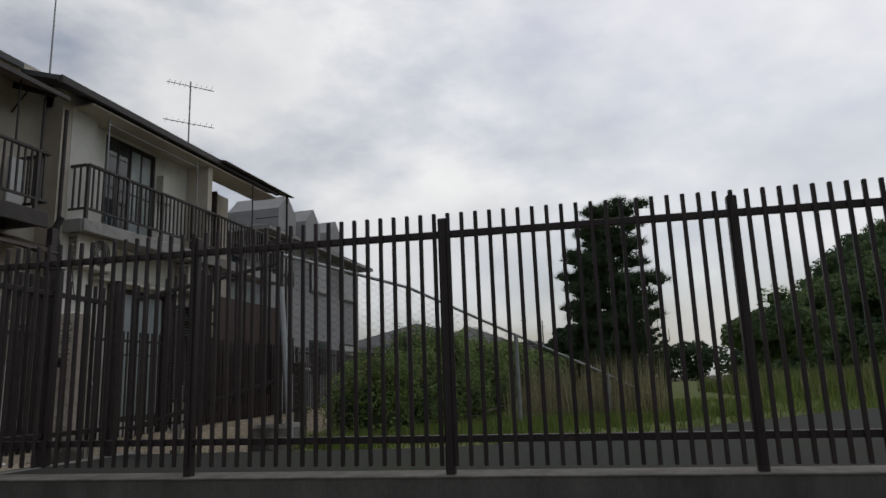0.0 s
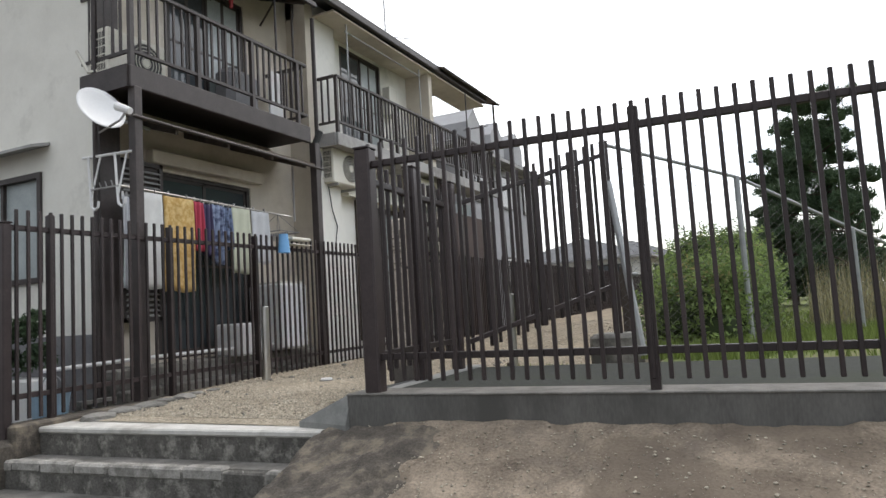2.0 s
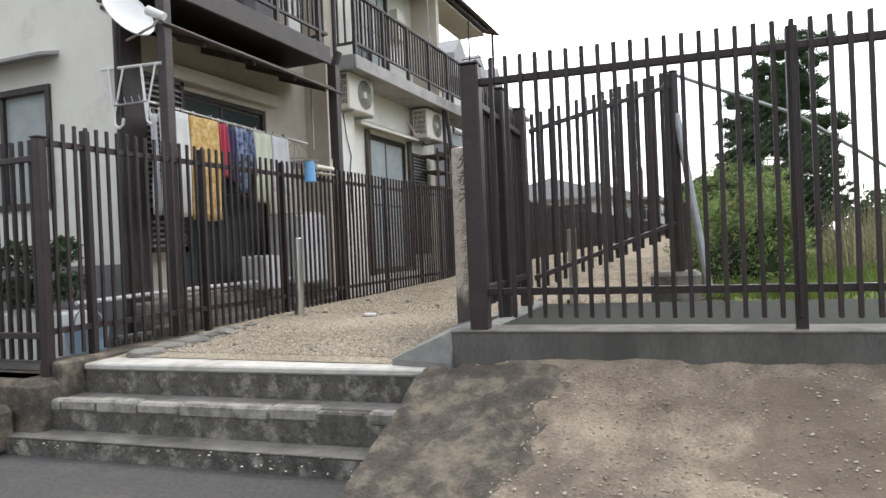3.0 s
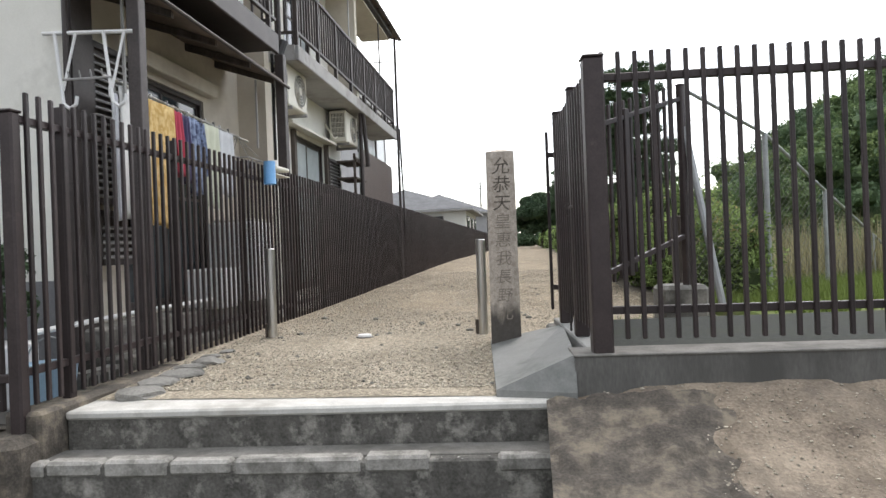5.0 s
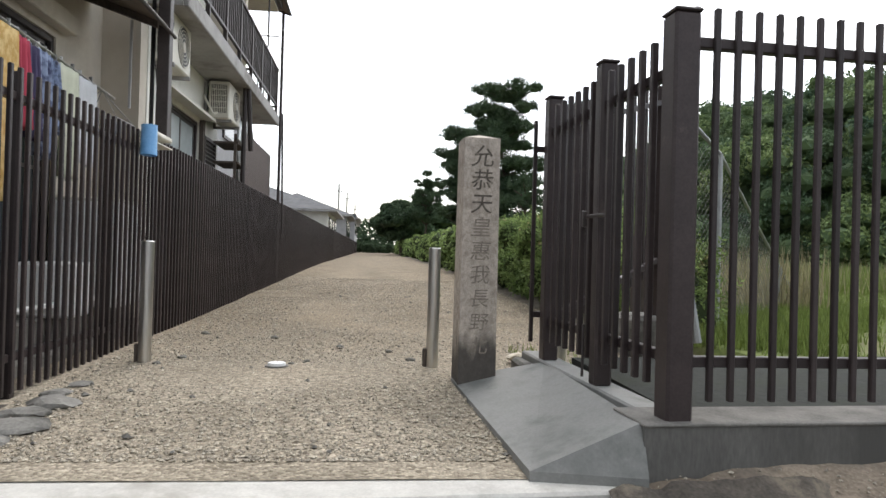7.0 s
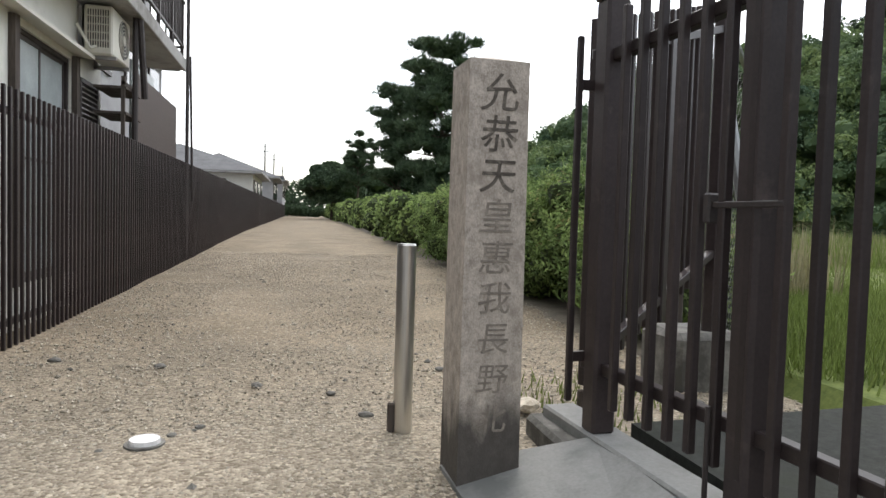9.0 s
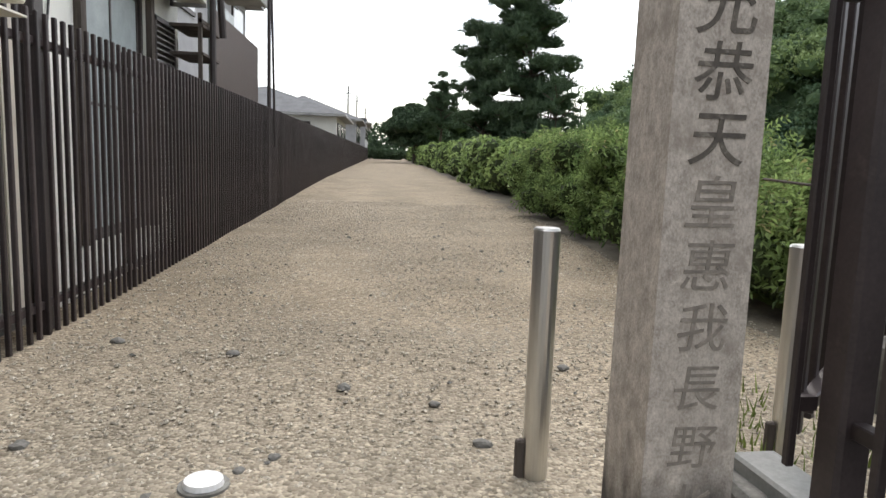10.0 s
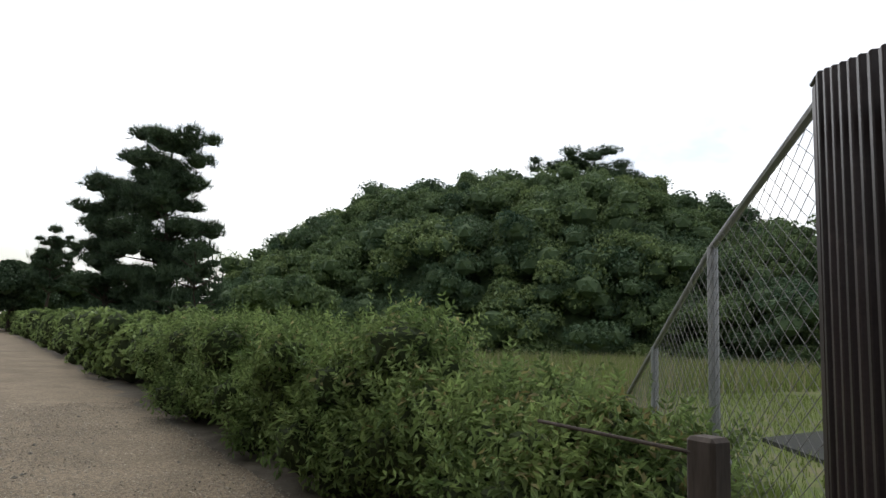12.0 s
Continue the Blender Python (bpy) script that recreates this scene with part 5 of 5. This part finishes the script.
def crowns(cx, cy, rx, ry, h, count, a0, a1):
    """Tree crowns set evenly over the side of a hill that faces the path."""
    for k in range(count):
        u, a = (k + 0.5) / count, a0 + (a1 - a0) * ((k * 0.618034) % 1.0)
        sz = 1 - u * 1.0
        rr = math.sqrt(max(1 - sz * sz, 0))
        big = rng.uniform(2.6, 4.6)
        px, py, pz = cx + rx * rr * math.cos(a), cy + ry * rr * math.sin(a), h * sz - 1.6 + 1.8 * sz * rr - 0.35 * (big - 3) + rng.uniform(-1.4, 1.0)
        for q in range(26):
            s = big * rng.uniform(0.14, 0.44)
            w_, up = rng.uniform(0, math.tau), rng.uniform(-0.3, 1.0)
            ring = math.sqrt(max(1 - up * up, 0)) * big * rng.uniform(0.65, 0.9)
            cc.append((px + ring * math.cos(w_) + rng.normal() * 0.3, py + ring * math.sin(w_) + rng.normal() * 0.3, max(pz + up * big * rng.uniform(0.7, 0.92), 0.7)))
            cr_.append((s, s, s * 0.8))


crowns(52.5, 69, 37, 36, 19.0, 165, math.pi * 0.82, math.pi * 1.9)
crowns(68, 44, 34, 30, 12.2, 95, math.pi * 0.75, math.pi * 1.75)
c, r = np.array(cc), np.array(cr_)
kinds = np.repeat(rng.random(len(c) // 26), 26)
wood = None
for low_, high_, mat, name in ((0.0, 0.5, WOODS, "mound_wood"), (0.5, 0.82, WOODS_DARK, "dark_crowns"), (0.82, 1.0, WOODS_PALE, "pale_crowns")):
    sel = (kinds >= low_) & (kinds < high_)
    p, nr = on_clumps(c[sel], r[sel], 130, low=-0.4, deep=0.4, loose=0.7)
    v, f = leaves(p, nr, 0.32, 0.2)
    ob = part(name, raw_mesh(name, v, f, mat), mat, wood)
    wood = wood or tagged(ob, "dense evergreen broadleaf wood covering the mound", "woodland", kind="stuff")
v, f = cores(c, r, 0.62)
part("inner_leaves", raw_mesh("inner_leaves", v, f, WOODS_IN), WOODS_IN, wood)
pine_tree(48, 57, 12.5, 6.0, "flat-topped tree standing above the wood", seed=15, bare=0.76, tiers=4, z0=8.8, pad=2.0, uneven=0.5, taper=0.2)

# grass and reeds
def blades(n, area, h0, h1, w, name, mat, label, base, lean=0.25):
    q = rng.random((n, 2))
    x, y = area[0] + (area[1] - area[0]) * q[:, 0], area[2] + (area[3] - area[2]) * q[:, 1]
    z = base(x, y)
    keep = z > -5
    x, y, z = x[keep], y[keep], z[keep]
    n = len(x)
    p = np.column_stack([x, y, z])
    a = rng.random(n) * math.tau
    sd = np.column_stack([np.cos(a), np.sin(a), np.zeros(n)]) * w
    h = (h0 + (h1 - h0) * rng.random((n, 1)))
    d = unit(np.column_stack([rng.normal(size=n) * lean, rng.normal(size=n) * lean, np.ones(n)]))
    v = np.stack([p - sd, p + sd, p + d * h], 1).reshape(-1, 3)
    return tagged(part(name, raw_mesh(name, v, np.arange(3 * n).reshape(-1, 3), mat), mat), label, "grass", kind="stuff")


def in_lawn(x, y):
    edge = np.interp(x, (-4.7, -1.6, 0.3, 3.2, 14), (5.65, 5.95, 7.35, 10.95, 11.35)) + 0.12 * np.sin(x * 3.1) * np.sin(x * 7.7)
    return np.where(y > np.maximum(edge, 5.6), 0.75 - 0.008 * (y - 7.5), -9.0) + np.where(x < -3.15, -9.0, 0)


blades(34000, (-3.2, 14, 5.8, 20), 0.06, 0.2, 0.008, "lawn_grass", GRASS, "short bright green grass beyond the court", in_lawn)
def beside_mesh(x, y):
    s = (x + 3.77) * 0.66 + (y - 6.68) * 0.751
    d = (x + 3.77) * 0.751 - (y - 6.68) * 0.66
    return np.where((s > 0.15) & (d > -0.35) & (d < 1.3 + 0.15 * np.sin(s * 5)), 0.75, -9.0)


blades(60000, (-3.8, 2.2, 5.4, 11.8), 0.05, 0.2, 0.006, "tall_grass", GRASS, "taller green grass along the mesh fence", beside_mesh)
blades(22000, (3.5, 30, 17, 36), 0.3, 1.0, 0.016, "green_reeds", GRASS, "dull green reeds beyond the lawn", lambda x, y: 0.77 - 0.008 * (y - 7.5) + 0 * x, 0.2)
blades(6000, (3.5, 30, 17, 36), 0.5, 1.15, 0.014, "reeds", REED, "dry beige reeds beyond the lawn", lambda x, y: 0.77 - 0.008 * (y - 7.5) + 0 * x, 0.15)
blades(1300, (-1.8, 0.6, 10.2, 13), 0.5, 1.15, 0.012, "dry_plumes", REED, "dry grass plumes behind the mesh fence", in_lawn, 0.12)
blades(260, (-4.9, -4.1, 5.9, 6.9), 0.03, 0.12, 0.006, "weeds", GRASS, "small weeds at the foot of the gate", lambda x, y: 0.65 + 0 * x)


# ---- mesh fence behind the gate ----
mesh_fence = thing("mesh_fence", "galvanised chain-link fence with sloping top rail", "fence")
MP = [(-3.66, 6.67, 2.875), (-2.53, 7.85, 2.57), (-1.39, 9.13, 1.99), (-0.23, 10.42, 1.41), (0.55, 11.25, 0.98)]
for k, (x, y, z) in enumerate(MP[1:4]):
    part("post", Geo().tube((x, y, 0.6), (x, y, z), 0.03, n=10), GALV, mesh_fence)
part("top_rail", Geo().path([Vector(p) for p in MP], 0.02, 8), GALV, mesh_fence)
part("brace", Geo().tube((-3.66, 6.66, 2.5), (-3.42, 6.46, 0.8), 0.035), GALV, mesh_fence, "slanting pale brace post")
A, B = Vector(MP[0]), Vector(MP[4])
run = (B - A)
flat = Vector((run.x, run.y, 0))
L = flat.length
u_ = flat.normalized()


def fence_top(s):
    q = [math.hypot(p[0] - A.x, p[1] - A.y) for p in MP]
    return float(np.interp(s, q, [p[2] for p in MP]))


g = Geo()
D = 0.062
for sign in (1, -1):
    s0 = -4.5
    while s0 < L + 4.5:
        # wires slant between the ground and the sloping rail
        zb = 0.85
        pts = []
        for q in range(0, 60):
            z = zb + q * 0.04
            s = s0 + sign * (z - zb) * 1.6
            if 0.03 < s < L and z < fence_top(s) - 0.02:
                pts.append(Vector((A.x + u_.x * s, A.y + u_.y * s, z)))
        if len(pts) > 1:
            g.tube(pts[0], pts[-1], 0.0018, n=3, caps=False)
        s0 += D * 2.1
part("chain_link", g, DARKWIRE, mesh_fence, "thin wire mesh")
base_block = tagged(part("base_block", Geo().box(-3.95, -3.5, 6.55, 7.0, 0.6, 1.0, b=0.04), CONCRETE), "weathered concrete base block under the fence corner", "block")

stub = thing("wooden_stub", "short dark weathered wooden post with bolt", "post", (-3.65, 7.14, 0.7))
part("shaft", Geo().box(-0.06, 0.06, -0.06, 0.06, -0.1, 0.98, b=0.015), WOOD, stub)
part("bolt", Geo().tube((0.05, 0, 0.88), (0.12, 0, 0.88), 0.02), GALV, stub)
part("rail", Geo().tube((-0.05, 0.02, 0.92), (-0.2, 0.7, 0.96), 0.008), WOOD, stub)

# gate fittings
part("bolt_bar", Geo().box(0.62, 0.9, 0.03, 0.05, 0.875, 0.895, b=0.004).box(0.9, 0.93, -0.02, 0.06, 0.83, 0.92, b=0.006), DARKMETAL, side_gate, "dull steel gate bolt")
part("gate_kerb", Geo().box(-0.1, 2.0, -0.1, 0.06, -0.12, -0.005, b=0.01), RAMP, side_gate, "concrete sill under the gate")
part("edge_strip", Geo().box(1.665, 1.69, 0.085, 0.11, 0.1, 1.56, b=0.004).box(1.67, 1.69, 0.03, 0.086, 0.26, 0.3).box(1.67, 1.69, 0.03, 0.086, 1.35, 1.39), BROWN, side_gate)
part("drop_bolt", Geo().tube((0.86, 0.06, 0.02), (0.86, 0.06, 0.3), 0.008), DARKMETAL, side_gate)
kerb_stone = tagged(part("kerb_stone", Geo().box(-5.05, -4.82, 5.5, 5.98, 0.5, 0.745, b=0.02), CONCRETE), "rough broken concrete kerb by the gate", "kerb")

# kerb under the path fence, stones and broken edge
fence_kerb = setting("fence_kerb", Geo().box(-8.12, -7.9, 3.4, 79, 0.2, 0.61, b=0.02), DAMP, "low dark concrete kerb under the slat fence", category="kerb")
corner_kerb = setting("corner_kerb", Geo().box(-14, -8.12, 3.3, 3.53, 0.0, 0.5, b=0.03), DAMP, "dark mossy kerb wall beside the steps", category="kerb")
corner_kerb.location.y = -0.02


def rock(x, y, z, r, label, mat=CONCRETE, flat=0.5, seed=1):
    rg = np.random.default_rng(seed)
    bm = bmesh.new()
    bmesh.ops.create_icosphere(bm, subdivisions=2, radius=1)
    off = Vector(rg.random(3) * 20)
    for vv in bm.verts:
        k = 1 + 0.35 * noise.noise(vv.co * 1.3 + off)
        vv.co = Vector((vv.co.x * r * k, vv.co.y * r * k * 1.2, vv.co.z * r * flat * k))
    me = bpy.data.meshes.new("rock")
    bm.to_mesh(me)
    bm.free()
    me.materials.append(mat)
    ob = new("rock", me)
    ob.matrix_world = pose(x, y, z, 0, 0, rg.random() * 360)
    tagged(ob, label, "stone", "loose stones")


tagged(part("edge_block", Geo().box(-8.75, -7.91, 3.22, 3.6, -0.02, 0.5, b=0.05), DAMP), "dark rough concrete block beside the steps", "block", "edge blocks")
tagged(part("edge_block", Geo().box(-9.1, -8.1, 2.95, 3.215, -0.02, 0.34, b=0.05), DAMP), "mossy low concrete block beside the steps", "block", "edge blocks")
for k, (x, y, r) in enumerate(((-7.68, 4.02, 0.15), (-7.72, 4.3, 0.13), (-7.69, 4.55, 0.14), (-7.75, 4.8, 0.1), (-7.7, 5.0, 0.12), (-7.78, 5.2, 0.08), (-7.74, 5.42, 0.06))):
    rock(x, y, gravel_z(y) + 0.005, r, "flat broken concrete piece at the fence", CONCRETE, 0.3, 30 + k)
for k, (x, y, r) in enumerate(((-7.4, 6.3, 0.03), (-7.5, 6.05, 0.025), (-6.5, 6.2, 0.022), (-6.6, 6.1, 0.02), (-6.3, 6.9, 0.03), (-5.75, 6.3, 0.03), (-5.9, 6.7, 0.022), (-6.9, 7.4, 0.03), (-7.55, 7.6, 0.035), (-5.2, 7.2, 0.03))):
    rock(x, y, gravel_z(y) + 0.006, r, "small dark stone on the gravel", TREAD, 0.6, 50 + k)
rock(-4.95, 6.25, 0.7, 0.07, "small stone on the gravel", PEBBLE, 0.5, 6)
disc = thing("ground_light", "round pale survey disc set in gravel", "marker disc", (-6.688, 6.0, gravel_z(6.0)))
part("plate", Geo().tube((0, 0, 0.0), (0, 0, 0.03), 0.065, 0.06, 20), WHITE, disc, "white round plate")
part("collar", Geo().tube((0, 0, -0.02), (0, 0, 0.012), 0.085, 0.08, 20), CONCRETE, disc)

# yard behind the fence
bucket = thing("bucket", "light blue plastic bucket behind the fence", "bucket", (-8.25, 3.95, 0.5))
part("body", Geo().tube((0, 0, 0), (0, 0, 0.3), 0.13, 0.17, 20), material("pale_blue_plastic", (0.3, 0.45, 0.58), (0.38, 0.53, 0.66), 4, 0.45, 0.1), bucket)
part("handle", Geo().path([(0.17 * math.cos(a), 0.02, 0.3 + 0.16 * math.sin(a)) for a in [k * math.pi / 10 for k in range(11)]], 0.006, 5), GALV, bucket)
tray = thing("drain_block", "grey pierced concrete block at the fence foot", "block", (-8.22, 4.4, 0.5))
for k in range(4):
    part("web", Geo().box(-0.05, 0.05, -0.2 + 0.12 * k, -0.18 + 0.12 * k, 0, 0.15), CONCRETE, tray)
part("frame", Geo().box(-0.05, 0.05, -0.2, 0.18, 0.15, 0.18).box(-0.05, 0.05, -0.2, 0.18, 0.0, 0.03), CONCRETE, tray)
porch = setting("porch", Geo().box(-9.08, -8.4, 4.75, 8.1, 0.45, 0.92, b=0.02).box(-8.42, -8.25, 4.75, 8.1, 0.45, 0.7, b=0.02), CONCRETE, "grey concrete porch step of the house")
washer = thing("washing_machine", "white washing machine on the porch", "washing machine", (-8.42, 7.35, 0.92))
part("case", Geo().box(-0.28, 0.28, -0.28, 0.28, 0.02, 0.9, b=0.03), WHITE, washer)
part("lid", Geo().box(-0.25, 0.25, -0.25, 0.25, 0.9, 0.93, b=0.01), CREAM, washer)
box_ = tagged(part("storage_box", Geo().box(-8.6, -8.2, 6.35, 6.75, 0.92, 1.32, b=0.02), WHITE), "white plastic storage box on the porch", "box")
planter = thing("planter", "white planter box with dark leafy plant", "planter", (-9.0, 4.05, 0.5))
part("box", Geo().box(-0.5, 0.5, -0.15, 0.15, 0, 0.42, b=0.02), WHITE, planter)
pc = np.column_stack([rng.uniform(-0.45, 0.45, 14), rng.uniform(-0.12, 0.12, 14), rng.uniform(0.5, 0.95, 14)])
p, nr = on_clumps(pc, np.full((14, 3), 0.15), 120, deep=0.5)
v, f = leaves(p, nr, 0.07, 0.035)
part("plant", raw_mesh("plant", v, f, PINE), PINE, planter, "dark green leafy plant")
pipe_low = tagged(part("yard_pipe", Geo().path([(-8.3, 3.9, 1.0), (-8.3, 5.2, 1.02), (-8.3, 7.8, 1.02)], 0.02, 8), WHITE), "white plastic pipe along the porch", "pipe")

# loose gravel
def pebbles(n, name, label, area, r0, r1, mat, zf):
    b = np.array([(1, 0, 0), (0, 1, 0), (-1, 0, 0), (0, -1, 0), (0, 0, 1), (0, 0, -1)], float)
    fc = np.array([(0, 1, 4), (1, 2, 4), (2, 3, 4), (3, 0, 4), (1, 0, 5), (2, 1, 5), (3, 2, 5), (0, 3, 5)])
    x = area[0] + (area[1] - area[0]) * rng.random(n)
    y = area[2] + (area[3] - area[2]) * rng.random(n) ** 1.5
    z = np.array([zf(a, q) for a, q in zip(x, y)])
    r = r0 + (r1 - r0) * rng.random((n, 1, 1)) ** 3
    ang = rng.random(n) * math.tau
    v = b[None] * r * (0.6 + 0.7 * rng.random((n, 6, 1))) * np.array([1.0, 0.8, 0.55])
    ca, sa = np.cos(ang)[:, None], np.sin(ang)[:, None]
    v = np.stack([v[:, :, 0] * ca - v[:, :, 1] * sa, v[:, :, 0] * sa + v[:, :, 1] * ca, v[:, :, 2]], 2) + np.column_stack([x, y, z])[:, None]
    f = (fc[None] + 6 * np.arange(n)[:, None, None]).reshape(-1, 3)
    tagged(part(name, raw_mesh(name, v.reshape(-1, 3), f, mat), mat), label, "gravel", kind="stuff")


pebbles(60000, "loose_gravel", "fine pale loose gravel on the path", (-7.9, -3.3, 4.1, 17), 0.004, 0.016, PEBBLE, lambda x, y: gravel_z(y) + 0.004)
pebbles(120, "scattered_stones", "scattered darker stones on the path", (-7.8, -3.3, 4.1, 16), 0.015, 0.035, TREAD, lambda x, y: gravel_z(y) + 0.006)
pebbles(16000, "bank_grit", "loose grit and small stones on the bank", (-5.0, 3.0, 2.3, 3.85), 0.002, 0.014, PEBBLE, lambda x, y: bank_z(x, y) + 0.004)
pebbles(220, "step_litter", "small leaves and grit on the steps", (-7.9, -5.1, 3.0, 3.75), 0.004, 0.014, STEP_TOP, lambda x, y: (0.122 if y < 3.44 else 0.332))
